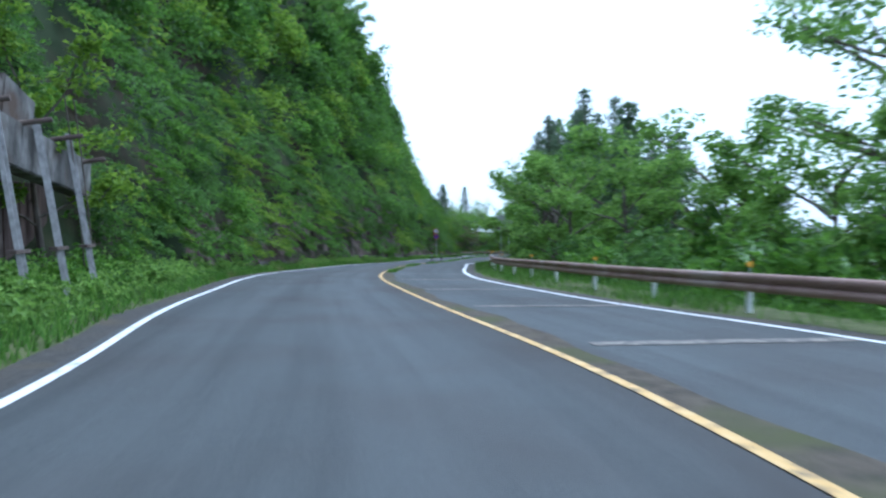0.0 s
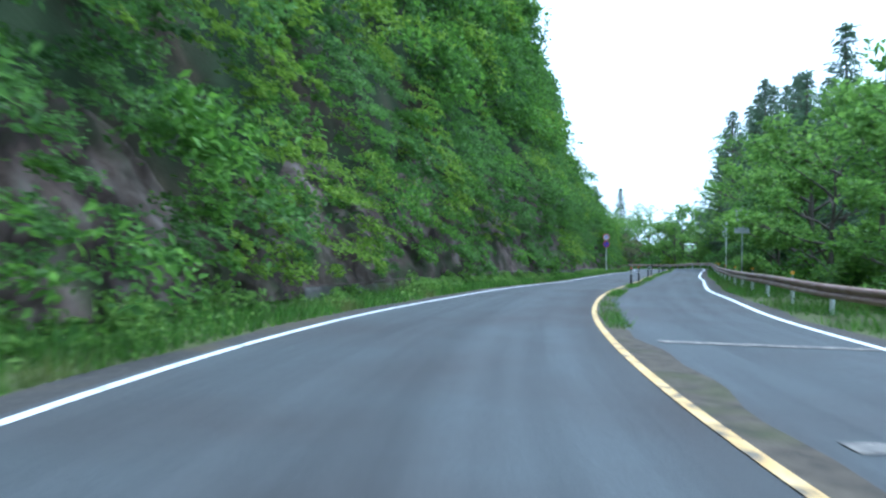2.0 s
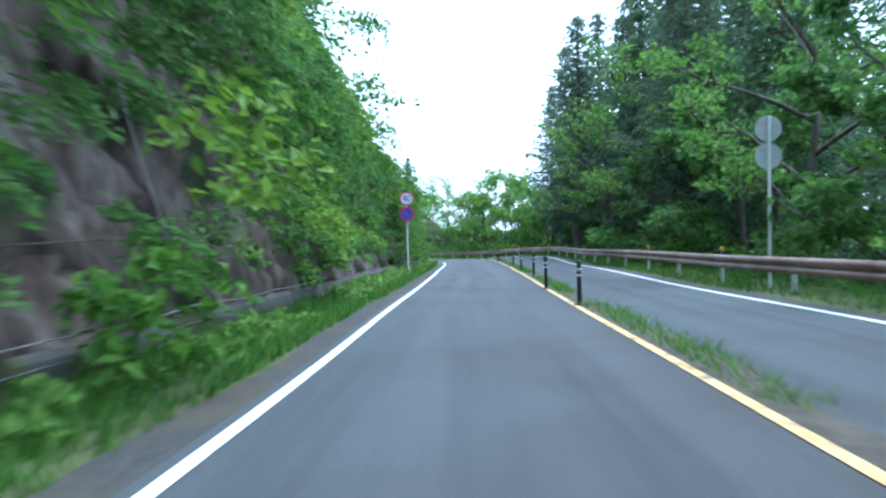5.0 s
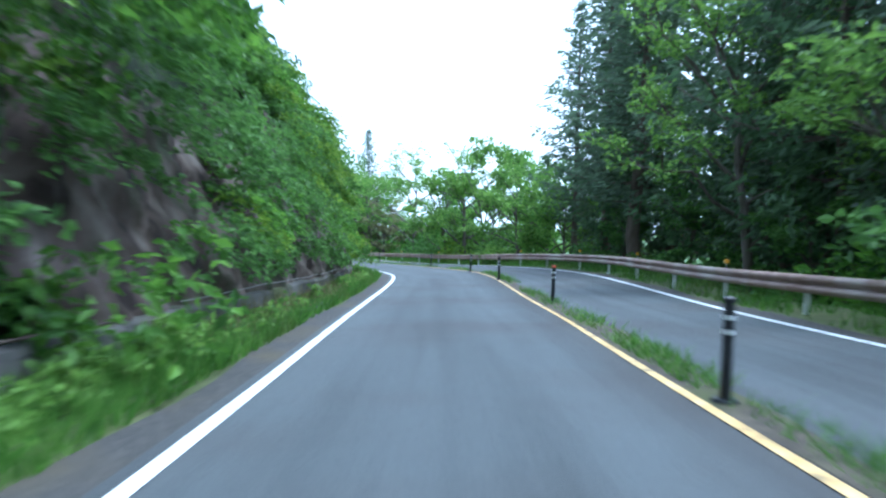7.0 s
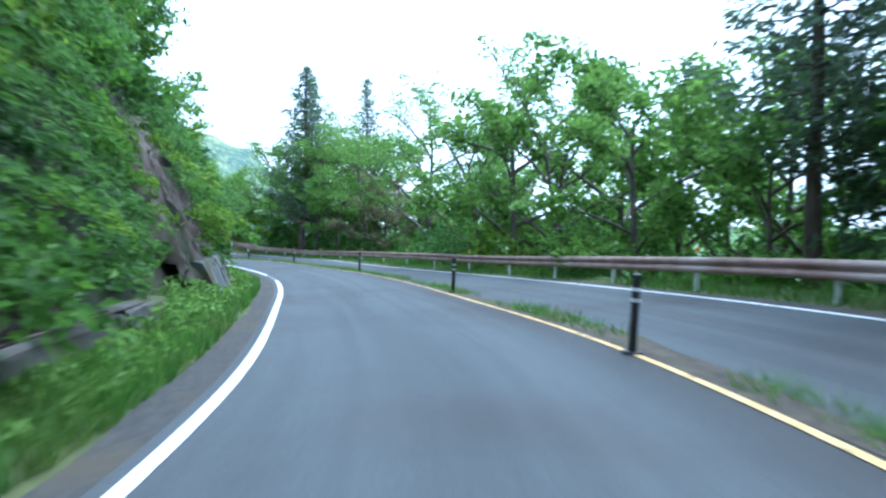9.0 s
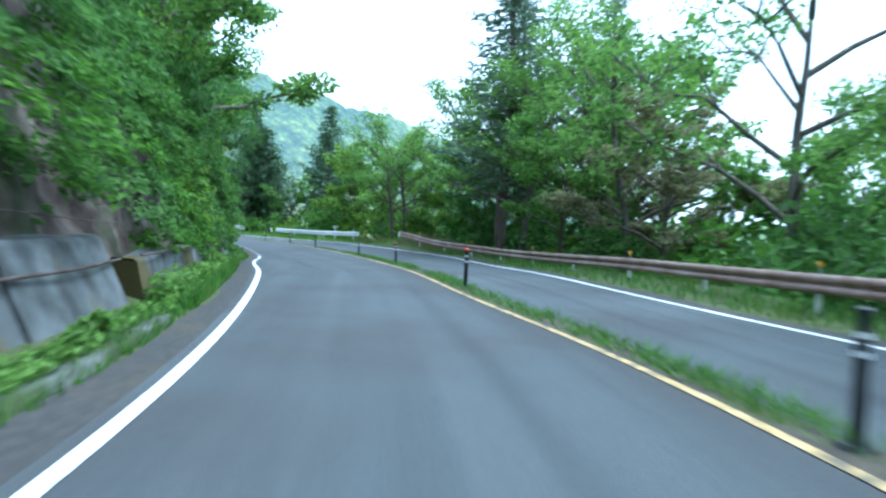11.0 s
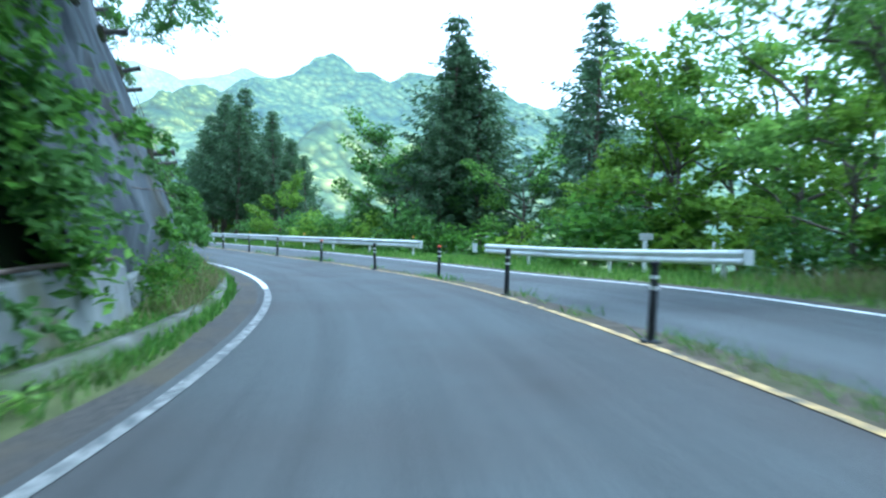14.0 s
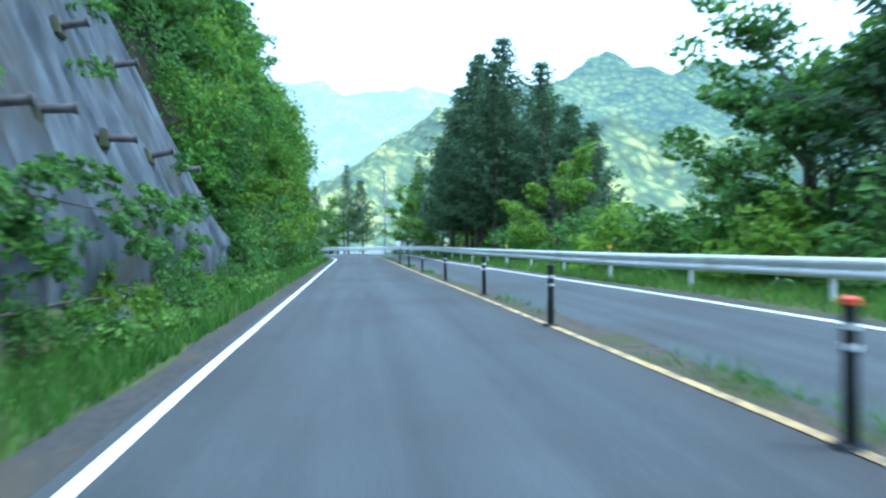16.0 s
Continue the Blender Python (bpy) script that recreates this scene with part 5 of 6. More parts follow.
# branches that hang down over the low wall before the bend
for _ in range(120):
    s, h = rng.uniform(167.5, 178.0), rng.uniform(1.4, 7.0)
    if noise.noise((s * 0.4, h * 0.5, 2.9)) < -0.12 or (s > 174.0 and h < 1.8) or (s > 176.2 and h < 3.4):
        continue
    off = float(hill_foot(s)) - h / float(wall_steep(s)) + 1.0
    x0, y0, x1, y1 = *plan(s, off), *plan(s, off + 1.0)
    c = np.array([float(x0), float(y0), float(np.interp(s, ST, CZ)) + 0.3 + h])
    for _ in range(3):
        spray(hill["dark" if rng.uniform() < 0.45 else "green"], c + rng.normal(0, 0.25, 3), np.array([float(x1 - x0), float(y1 - y0), 0.0]), rng.uniform(0.6, 1.2), 66, 0.12)
# airy tree that leans out of the gap between the two faced slopes
lean_tree = tagged(new("leaning_tree"), "airy dark-limbed tree leaning out of the slope over the verge", "tree", group="trees on the hill")
lean_tree.matrix_basis = pose(*at(184.0, float(hill_foot(184.0)) - 0.6, 1.2))
here = np.array(lean_tree.matrix_basis.translation)
limbs, twigs = Gather(), Gather()
# each limb: start and end as station, distance from the hill's foot, height
for (s0, o0, h0), (s1, o1, h1), r0 in (((184.0, -0.6, 1.2), (185.4, -0.1, 4.4), 0.13), ((185.4, -0.1, 4.4), (188.2, 0.1, 7.6), 0.09), ((185.0, -0.2, 3.6), (184.6, 1.1, 5.6), 0.06), ((185.4, -0.1, 4.4), (187.0, 1.0, 5.7), 0.06), ((186.4, 0.0, 5.6), (190.8, 0.7, 6.3), 0.06), ((187.4, 0.1, 6.7), (186.0, 1.3, 7.9), 0.05), ((188.2, 0.1, 7.6), (193.5, 0.4, 7.4), 0.06), ((190.8, 0.7, 6.3), (195.5, 0.2, 6.2), 0.04), ((193.5, 0.4, 7.4), (199.0, -0.5, 6.8), 0.035), ((188.2, 0.1, 7.6), (185.0, 1.2, 8.8), 0.05), ((184.6, 1.1, 5.6), (183.0, 1.9, 7.2), 0.035)):
    path = []
    for u in np.linspace(0, 1, 7):
        a, o, h = s0 + (s1 - s0) * u, o0 + (o1 - o0) * u, h0 + (h1 - h0) * u + 0.18 * math.sin(math.pi * u)
        x, y = plan(a, float(hill_foot(a)) + o)
        path.append(np.array([float(x), float(y), float(np.interp(a, ST, CZ)) + h]) - here)
        if u > 0.25 and r0 < 0.1:
            x1, y1 = plan(a, float(hill_foot(a)) + o + 1.0)
            for _ in range(6):
                spray(twigs, path[-1] + rng.normal(0, 0.14, 3), np.array([float(x1 - x), float(y1 - y), 0.0]) * rng.choice([1.0, 1.0, -0.6]), rng.uniform(0.5, 1.2), 60, 0.11)
    limbs.add(*tube_arrays(path, [r0 * (1 - 0.45 * u) for u in np.linspace(0, 1, 7)], 7))
own("trunk", limbs.mesh("trunk", BARK, True), lean_tree)
own("crown", twigs.mesh("crown", LEAF_DARK), lean_tree)
# creepers that close the face over the cut and hang over the low walls
for s0, s1, h0, h1, count, size in ((100, 128, 5.0, 9.0, 150, 1.0), (157, 166, 0.7, 1.8, 26, 0.5), (166, 183, 0.95, 1.4, 16, 0.22), (159, 176, 4.2, 7.0, 60, 0.8), (177, 183, 6.0, 11.0, 50, 0.9), (183.0, 184.9, 1.0, 6.5, 34, 0.45), (187, 214, 0.6, 1.7, 46, 0.34), (190, 217, 1.6, 8.5, 26, 0.32), (196, 219, 6.5, 9.8, 60, 0.6)):
    for _ in range(count):
        s, h = rng.uniform(s0, s1), rng.uniform(h0, h1)
        off = float(hill_foot(s)) - h / float(wall_steep(s)) + (1.05 if s > 150 else (0.55 if h < 3.5 else 0.15))
        x0, y0, x1, y1 = *plan(s, off), *plan(s, off + 1.0)
        c = np.array([float(x0), float(y0), float(np.interp(s, ST, CZ)) + 0.3 + h])
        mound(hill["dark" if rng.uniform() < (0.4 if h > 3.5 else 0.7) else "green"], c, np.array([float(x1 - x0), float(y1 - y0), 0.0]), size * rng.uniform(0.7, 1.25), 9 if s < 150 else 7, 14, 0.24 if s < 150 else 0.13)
for kind, material, label in (("green", LEAF_HILL, "dense green shrubs and creepers covering the steep hillside"), ("yellow", LEAF_YELLOW, "yellow-green shrubs on the steep hillside"), ("dark", LEAF_DARK, "dark green hillside shrubs, shade of the hollows put into their colour")):
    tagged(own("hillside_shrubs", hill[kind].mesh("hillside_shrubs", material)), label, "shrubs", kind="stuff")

# ---- weeds and grass ----
def scatter(count, s0, s1, lo, hi, keep=None):
    s = rng.uniform(s0, s1, count)
    off = lo(s) + (hi(s) - lo(s)) * rng.uniform(0, 1, count)
    if keep is not None:
        ok = np.array([keep(a, b) for a, b in zip(s, off)]) > rng.uniform(0, 1, count)
        s, off = s[ok], off[ok]
    return s, off


def verge_back(q):
    """Where the verge ends: at the low wall where there is one, else at the hill's foot."""
    q = np.asarray(q, float)
    return np.where(((q > 36) & (q < 123)) | ((q > 127) & (q < 214)), white_left(q) - np.interp(q, (126, 128, 160, 164), (1.58, 1.28, 1.28, 1.58)), hill_foot(q))


def tuft_noise(a, b, scale, shift=0.0):
    return noise.noise((a * scale, b * scale * 2, shift))


def strip_behind(s, off):
    """1 between the gutter kerb and the low wall, where little grows, else 0."""
    return np.where((((s > 92) & (s < 114)) | ((s > 127) & (s < 147)) | ((s > 162) & (s < 187))) & (off < white_left(s) - np.where(s > 150, 1.25, 0.85)), 1.0, 0.0)


s, off = scatter(120000, -20, 262, lambda q: np.minimum(verge_back(q), hill_foot(q) + 1.6), lambda q: white_left(q) - 0.55, lambda a, b: 0.75 + 1.0 * tuft_noise(a, b, 0.35))
v1, f1 = blade_arrays(at(s, off), rng.uniform(0.10, 0.34, len(s)) * (1 - 0.55 * strip_behind(s, off)) * np.where(((s > 162) & (s < 200)) | ((s > 127) & (s < 147)), 0.6, 1.0), rng.uniform(0.018, 0.04, len(s)), rng)
tagged(own("verge_grass", fast_mesh("verge_grass", v1, f1, GRASS)), "green roadside grass along the verge", "grass", kind="stuff")
weeds = Gather()
for _ in range(1500):
    s = rng.uniform(-20, 262)
    u = rng.uniform(0, 1)
    if (162 < s < 187 and u < 0.85) or (127 < s < 147 and rng.uniform() < 0.75) or (92 < s < 114 and u < 0.6 and rng.uniform() < 0.7):
        continue
    back = float(verge_back(s)) + 0.12
    off = back + (float(white_left(s)) - 0.95 - back) * u
    if tuft_noise(s, off, 0.22, 12.0) < -0.12 + 0.35 * u:
        continue
    x0, y0, x1, y1 = *plan(s, off), *plan(s, off + 1.0)
    r = rng.uniform(0.22, 0.5) * (1.15 - 0.5 * u) * (0.62 if s > 36 else 1.0)
    mound(weeds, at(s, off, r * 0.35), np.array([float(x1 - x0), float(y1 - y0), 0.4]) * 0.5, r, 7, 11, 0.12)
for s0, s1, count, u0, u1, size in ((4, 24, 110, 0.0, 0.75, 0.5), (43, 60, 46, 0.15, 0.6, 0.36), (156, 163, 34, 0.32, 0.8, 0.36)):
    for _ in range(count):
        s, u = rng.uniform(s0, s1), rng.uniform(u0, u1)
        off = float(hill_foot(s)) + 0.1 + (float(white_left(s)) - 0.95 - float(hill_foot(s))) * u
        x0, y0, x1, y1 = *plan(s, off), *plan(s, off + 1.0)
        r = size * rng.uniform(0.7, 1.25) * (1.1 - 0.5 * u)
        mound(weeds, at(s, off, r * 0.5), np.array([float(x1 - x0), float(y1 - y0), 0.6]) * 0.5, r, 9, 12, 0.13)
tagged(own("verge_undergrowth", weeds.mesh("verge_undergrowth", LEAF_FRESH)), "bushy bright green undergrowth along the verge", "weeds", kind="stuff")
s, off = scatter(45000, -20, 262, lambda q: verge_back(q), lambda q: white_left(q) - 0.75, lambda a, b: 0.55 + 1.5 * tuft_noise(a, b, 0.28, 4.0))
lift = rng.uniform(0.05, 0.42, len(s)) * (1 - 0.72 * strip_behind(s, off)) * np.where(((s > 127) & (s < 147)) | ((s > 162) & (s < 200)), 0.5, 1.0) * np.array([max(0.25, 0.7 + 0.9 * tuft_noise(a, b, 0.25, 4.0)) for a, b in zip(s, off)])
v2, f2 = leaf_arrays(at(s, off) + np.stack([0 * lift, 0 * lift, lift], 1), rng.uniform(0.08, 0.18, len(s)), 0.075, rng, level=1.0)
tagged(own("verge_weeds", fast_mesh("verge_weeds", v2, f2, LEAF_FRESH)), "bright broad-leaved weeds on the verge", "weeds", kind="stuff")
s, off = scatter(60000, -10, 255, lambda q: yellow(q) + 0.10, lambda q: yellow(q) + 0.55, lambda a, b: max(0.0, (0.0 if a < 34 else (0.55 if 136 < a < 180 else (0.30 if a < 184 else -0.05))) + 1.1 * tuft_noise(a, 0.0, 0.27, 8.0) + 0.5 * tuft_noise(a, 0.0, 1.1, 3.0)) * (0.0 if a < 30 else 1.0))
v3, f3 = blade_arrays(at(s, off), rng.uniform(0.04, 0.21, len(s)), rng.uniform(0.012, 0.03, len(s)), rng, 0.7)
tagged(own("median_weeds", fast_mesh("median_weeds", v3, f3, GRASS)), "low weeds growing in the joint between the lanes", "weeds", kind="stuff")
s, off = scatter(110000, -20, 270, lambda q: white_right(q) + 0.6, lambda q: rail_right(q) + 3.4, lambda a, b: 0.55 + 1.0 * tuft_noise(a, b, 0.3, 2.0))
v4, f4 = blade_arrays(at(s, off), rng.uniform(0.08, 0.36, len(s)), rng.uniform(0.015, 0.04, len(s)), rng)
tagged(own("outer_grass", fast_mesh("outer_grass", v4, f4, GRASS)), "green grass under the guardrail", "grass", kind="stuff")
s, off = scatter(30000, 183, 236, lambda q: white_right(q) + 0.7, lambda q: rail_right(q) + 3.6, lambda a, b: 0.8 + 0.6 * tuft_noise(a, b, 0.3, 2.0))
v6, f6 = blade_arrays(at(s, off), rng.uniform(0.08, 0.24, len(s)), rng.uniform(0.02, 0.045, len(s)), rng)
tagged(own("verge_lawn", fast_mesh("verge_lawn", v6, f6, LAWN)), "bright green mown grass beside the white guardrails", "grass", kind="stuff")
s, off = scatter(9000, 175, 190, lambda q: white_right(q) + 1.2, lambda q: rail_right(q) + 3.0, lambda a, b: 0.5 + 1.4 * tuft_noise(a, b, 0.4, 6.0))
v5, f5 = blade_arrays(at(s, off), rng.uniform(0.15, 0.55, len(s)), rng.uniform(0.012, 0.03, len(s)), rng, 0.6)
tagged(own("dry_grass", fast_mesh("dry_grass", v5, f5, DRY_GRASS)), "dry yellowish grass on a low mound", "grass", kind="stuff")

# straw-coloured grass at the foot of the long sprayed slope and under the cut
for s0, s1, count, tall in ((186, 206, 5200, 0.62), (88, 112, 4200, 0.34)):
    s, off = scatter(count, s0, s1, lambda q: hill_foot(q) + 0.2, lambda q: hill_foot(q) + 1.3, lambda a, b: 0.45 + 1.3 * tuft_noise(a, b, 0.4, 6.0))
    v9, f9 = blade_arrays(at(s, off), rng.uniform(0.15, tall, len(s)), rng.uniform(0.012, 0.028, len(s)), rng)
    tagged(own("dry_verge_grass", fast_mesh("dry_verge_grass", v9, f9, DRY_GRASS)), "dry straw-coloured grass at the slope's foot", "grass", kind="stuff")

# ---- walls and works at the foot of the hill ----
def face_point(s, h, proud=0.0):
    """On the hill's face, at a height over the road."""
    off = hill_foot(s) - h / wall_steep(s) + proud
    x, y = plan(s, off)
    return np.stack([x, y, np.interp(s, ST, CZ) + 0.3 + h + 0 * np.asarray(off)], -1)


def sprayed_face(name, s0, s1, top, label, material=SHOTCRETE, low=0.0, proud=0.75, rugged=1.0, panels=0.0, rock=False, behind=0.0, seams=0.0):
    ss = np.arange(s0, s1 + 0.01, 0.1 if seams else 0.2)
    hs = np.linspace(0, 1, 30)
    v = np.zeros((len(ss), len(hs) + 1, 3))
    for a, s in enumerate(ss):
        ends = min(1.0, (s - s0) / 3.0 + 0.1, (s1 - s) / 3.0 + 0.1) if rock else 1.0
        high = max(0.5 if rock else 1.2, float(top(s)) * ends)
        for b, u in enumerate(hs):
            h = low + (high - low) * u
            rough = 0.20 * noise.noise((s * 0.35, h * 0.3, 2.0)) + 0.10 * noise.noise((s * 1.1, h * 0.6, 5.0)) + 0.03 * noise.noise((s * 3.0, h * 3.0, 8.0))
            if rock:
                # slanting beds and broken ledges
                t = s * 0.8 + h * 0.9
                rough = 0.34 * abs(noise.noise((t * 0.7, h * 0.5, 11.0))) + 0.16 * abs(noise.noise((t * 2.1, h * 1.3, 4.0))) + 0.13 * noise.noise((s * 2.9, h * 3.4, 8.0)) + 0.06 * noise.noise((s * 6.5, h * 6.5, 1.0)) - 0.14
            rough += panels * noise.cell((math.floor((s + 0.38 * h) / 1.35) * 1.0 + 0.5, math.floor((h + 0.3 * s) / 2.4) + 0.5, 0.5))
            if seams:
                # leaning seams between sprayed lanes, some deep, some nearly closed
                lane = (s + 0.30 * h + 0.10 * noise.noise((s, h * 0.6, 3.0))) / 0.95
                deep = 0.5 + 0.5 * noise.cell((math.floor(lane + 0.5) + 0.5, math.floor(h / 2.7) + 0.5, 4.5))
                rough = 0.38 * rough - seams * deep * math.exp(-((lane - round(lane)) / 0.14) ** 2)
            out = proud + rough * rugged
            if behind and h < 1.3:
                # its foot stands behind the low wall
                out = min(out, float(white_left(s)) - behind - float(hill_foot(s)) + h / float(wall_steep(s)) + max(0.0, h - 0.8) * 0.6)
            v[a, b] = face_point(s, h, out)
        v[a, -1] = face_point(s, high + 0.1, -1.0)
    n, m = v.shape[:2]
    idx = np.arange(n * m).reshape(n, m)
    f = np.stack([idx[:-1, :-1], idx[1:, :-1], idx[1:, 1:], idx[:-1, 1:]], -1).reshape(-1, 4)
    return tagged(own(name, fast_mesh(name, v.reshape(-1, 3), f, material, True)), label, "slope facing", kind="structure")


sprayed_face("wall_sprayed_near", 157, 183, wall_a, "dark weathered slope facing half hidden by creepers", WEATHERED, 0.0, 0.55, 1.3, 0.13, behind=1.72)
sprayed_face("wall_sprayed_far", 184.8, 219.5, wall_b, "tall grey sprayed-concrete slope facing with anchors", rugged=1.0, panels=0.16, behind=1.78, seams=0.10)


def anchor():
    thing = tagged(new("slope_anchor"), "dull grey-brown anchor pipe sticking out of the slope", "anchor", group="anchors in the sprayed slope")
    bm = bmesh.new()
    rod(bm, (-0.3, 0, 0), (0.46, 0, 0.04), 0.06, sides=12)
    part("pipe", bm, ANCHOR_STEEL, thing)
    bm = bmesh.new()
    rod(bm, (0.46, 0, 0.04), (0.50, 0, 0.043), 0.075, sides=12)
    part("end_cap", bm, ANCHOR_STEEL, thing)
    bm = bmesh.new()
    box(bm, (0.03, 0, 0), (0.12, 0.34, 0.30), bevel=0.025)
    part("bearing_plate", bm, OLD_WALL, thing, "square concrete bearing block")
    return thing


spots = [(s + 0.6 * (k % 2), h + 0.25 * (k % 3)) for k, (s, h) in enumerate([(a, b) for a in (189, 192.2, 195.4, 198.6, 201.8, 205, 208.2) for b in (2.4, 4.4, 6.4)]) if h < wall_b(s) - 1.0]
spots += [(s, h) for s in (209.6, 212.0, 214.4, 216.6) for h in (2.6, 4.3, 6.0) if h < wall_b(s) - 0.8]
first_anchor = anchor()
for k, (s, h) in enumerate(spots):
    m = pose(*face_point(s, h, 0.78), rnd.uniform(-10, 10), rnd.uniform(-12, 4), heading(s) + rnd.uniform(-8, 8))
    if k:
        copy_thing(first_anchor, m)
    else:
        first_anchor.matrix_basis = m


def cable(name, points, radius, label, material=GALVANISED):
    g = Gather()
    g.add(*tube_arrays(points, [radius] * len(points), 6))
    return tagged(own(name, g.mesh(name, material, True)), label, "cable", group="slope net cables")


def sagged(s0, s1, h, n, proud=0.35):
    ss = np.linspace(s0, s1, n)
    return [face_point(s, h + 0.05 * math.sin(s * 0.8), proud) for s in ss]


for s0, s1, h in ((55, 68, 1.0), (128, 148, 0.95), (187, 211, 1.45)):
    wall = s0 > 150
    cable("net_cable", sagged(s0, s1, h, 30, 1.0 if wall else 0.75), 0.010, "thin wire cable strung along the foot of the slope", RUST)
for s, h0, h1 in ((56.5, 0.7, 5), (60.5, 0.7, 5.5), (64.5, 0.7, 4), (97, 0.7, 5), (101.5, 0.7, 6), (105.5, 0.7, 5), (110, 0.7, 5), (190.5, 1.3, 8), (194.0, 1.3, 8.5), (197.5, 1.3, 8.5), (201, 1.3, 8.5), (204.5, 1.3, 8), (208, 1.3, 7.2)):
    pts = [face_point(s + 0.35 * (h - h0) * (0.5 if s < 150 else 0.12) + 0.05 * math.sin(h * 2), h, 0.9 if s < 150 else 0.95) for h in np.linspace(h0, h1, 12)]
    cable("net_rope", pts, 0.007 if s < 150 else 0.009, "steel net rope hanging down the slope", PALE_WIRE if s < 150 else RUST)


def retaining_wall(s0, s1, high, label, material, setback=1.6, back=0.10, length=(2.2, 3.6), worn=0.10):
    """Low wall of cast panels with joints, leaning back a little; high: its top over the road."""
    thing = tagged(new("retaining_wall"), label, "retaining wall", group="low walls at the hill's foot")
    s = s0
    while s < s1 - 0.5:
        long = min(rnd.uniform(*length), s1 - s)
        g = []
        n = 7
        jog, lift = rnd.uniform(-0.03, 0.03), rnd.uniform(-0.03, 0.03)
        for a in np.linspace(s + 0.015, s + long - 0.015, n):
            f = float(white_left(a)) - setback + jog
            top = high * (1 + worn * noise.noise((a * 0.7, 0, 0))) + lift
            for o, h in ((f + 0.02, -0.25), (f - back * 0.95, top - 0.05), (f - back - 0.04, top), (f - back - 0.36, top + 0.02), (f - back - 0.40, -0.25)):
                x, y = plan(a, o)
                g.append((float(x), float(y), float(np.interp(a, ST, CZ) + bank(a) * max(-4, o)) + h))
        v = np.array(g)
        idx = np.arange(n * 5).reshape(n, 5)
        f4 = np.stack([idx[:-1, :-1], idx[1:, :-1], idx[1:, 1:], idx[:-1, 1:]], -1).reshape(-1, 4)
        ends = np.array([[idx[0, 0], idx[0, 1], idx[0, 3], idx[0, 4]], [idx[-1, 4], idx[-1, 3], idx[-1, 1], idx[-1, 0]]])
        own("panel", fast_mesh("panel", v, np.concatenate([f4, ends]), material), thing)
        s += long
    return thing


def wall_pipe(s0, s1, high, radius, label, material, setback=1.62, sag=0.05):
    """A pipe or wire laid along a wall's top, in slightly uneven runs."""
    ss = np.linspace(s0, s1, max(6, int((s1 - s0) * 1.5)))
    pts = []
    for a in ss:
        x, y = plan(a, float(white_left(a)) - setback + 0.03 * math.sin(a * 1.7))
        pts.append((float(x), float(y), float(np.interp(a, ST, CZ)) + float(bank(a)) * -3.2 + high + sag * noise.noise((a * 0.45, 3.0, 1.0))))
    return cable("net_cable", pts, radius, label, material)


retaining_wall(36, 122.5, 0.44, "low dark concrete wall with moss under the rock", OLD_WALL)
retaining_wall(128, 147.2, 0.95, "stained grey concrete retaining wall with mossy stains", STAINED, 1.3, 0.5, (3.2, 4.6))
retaining_wall(147.2, 163.0, 0.62, "low broken wall with moss and pale patches", STAINED, 1.25, 0.14, (2.4, 4.0), 0.16)
retaining_wall(163.0, 171.5, 0.72, "mossy concrete retaining wall under the dark slope", STAINED, 1.5, 0.14, (2.0, 3.4), 0.15)
retaining_wall(171.5, 186.5, 0.82, "pale concrete retaining wall under the dark slope", WALL_GREY, 1.5, 0.14, (7.0, 9.0), 0.06)
retaining_wall(187, 214, 0.58, "low concrete wall half hidden by weeds", WALL_GREY, 1.6, 0.12)
for s0, s1, high, radius, material in ((36, 44, 0.52, 0.018, RUST), (47, 60, 0.50, 0.018, RUST), (52, 73, 0.56, 0.008, PALE_WIRE), (61, 71, 0.36, 0.009, GREY_WOOD), (74, 90, 0.50, 0.016, RUST), (92, 113, 0.56, 0.008, PALE_WIRE), (103, 121, 0.52, 0.018, RUST), (163, 186, 0.88, 0.028, RUST), (188, 213, 0.66, 0.022, RUST)):
    wall_pipe(s0, s1, high, radius, "thin wire cable laid along the wall's top" if radius < 0.016 else "dark thin pipe laid along the wall's top", material)
wall_pipe(130, 147, 0.64, 0.022, "dark thin pipe laid along the stained wall", RUST, 1.56, 0.02)
wall_pipe(147.4, 163, 0.68, 0.020, "dark thin pipe laid along the wall's top", RUST, 1.36)

def kerb_line(s):
    """The near edge of the gutter kerb."""
    return white_left(s) - np.interp(s, (92, 100, 114, 130, 146, 164, 178, 182, 185, 188, 201), (0.8, 0.7, 0.62, 0.62, 0.62, 1.25, 1.28, 1.06, 0.84, 0.70, 0.70))


for s0, s1, material, label in ((92, 114, MOSSY, "old mossy concrete gutter edge among the grass"), (130, 146, MOSSY, "old mossy concrete gutter edge among the grass"), (164, 196, MOSSY, "pale concrete gutter edge between grass and wall")):
    name = "gutter_kerb"
    ob = own(name, strip(name, np.arange(s0, s1, 0.5), [lambda s: kerb_line(s) - 0.2, lambda s: kerb_line(s) - 0.18, lambda s: kerb_line(s) - 0.02, lambda s: kerb_line(s)], material, 0.0,
             height=lambda ss, oo: ground_height(ss, kerb_line(ss) - 0.1) + np.where((oo > kerb_line(ss) - 0.19) & (oo < kerb_line(ss) - 0.01), np.where(ss > 150, 0.14, 0.09), -0.15)))
    tagged(ob, label, "kerb", kind="structure")


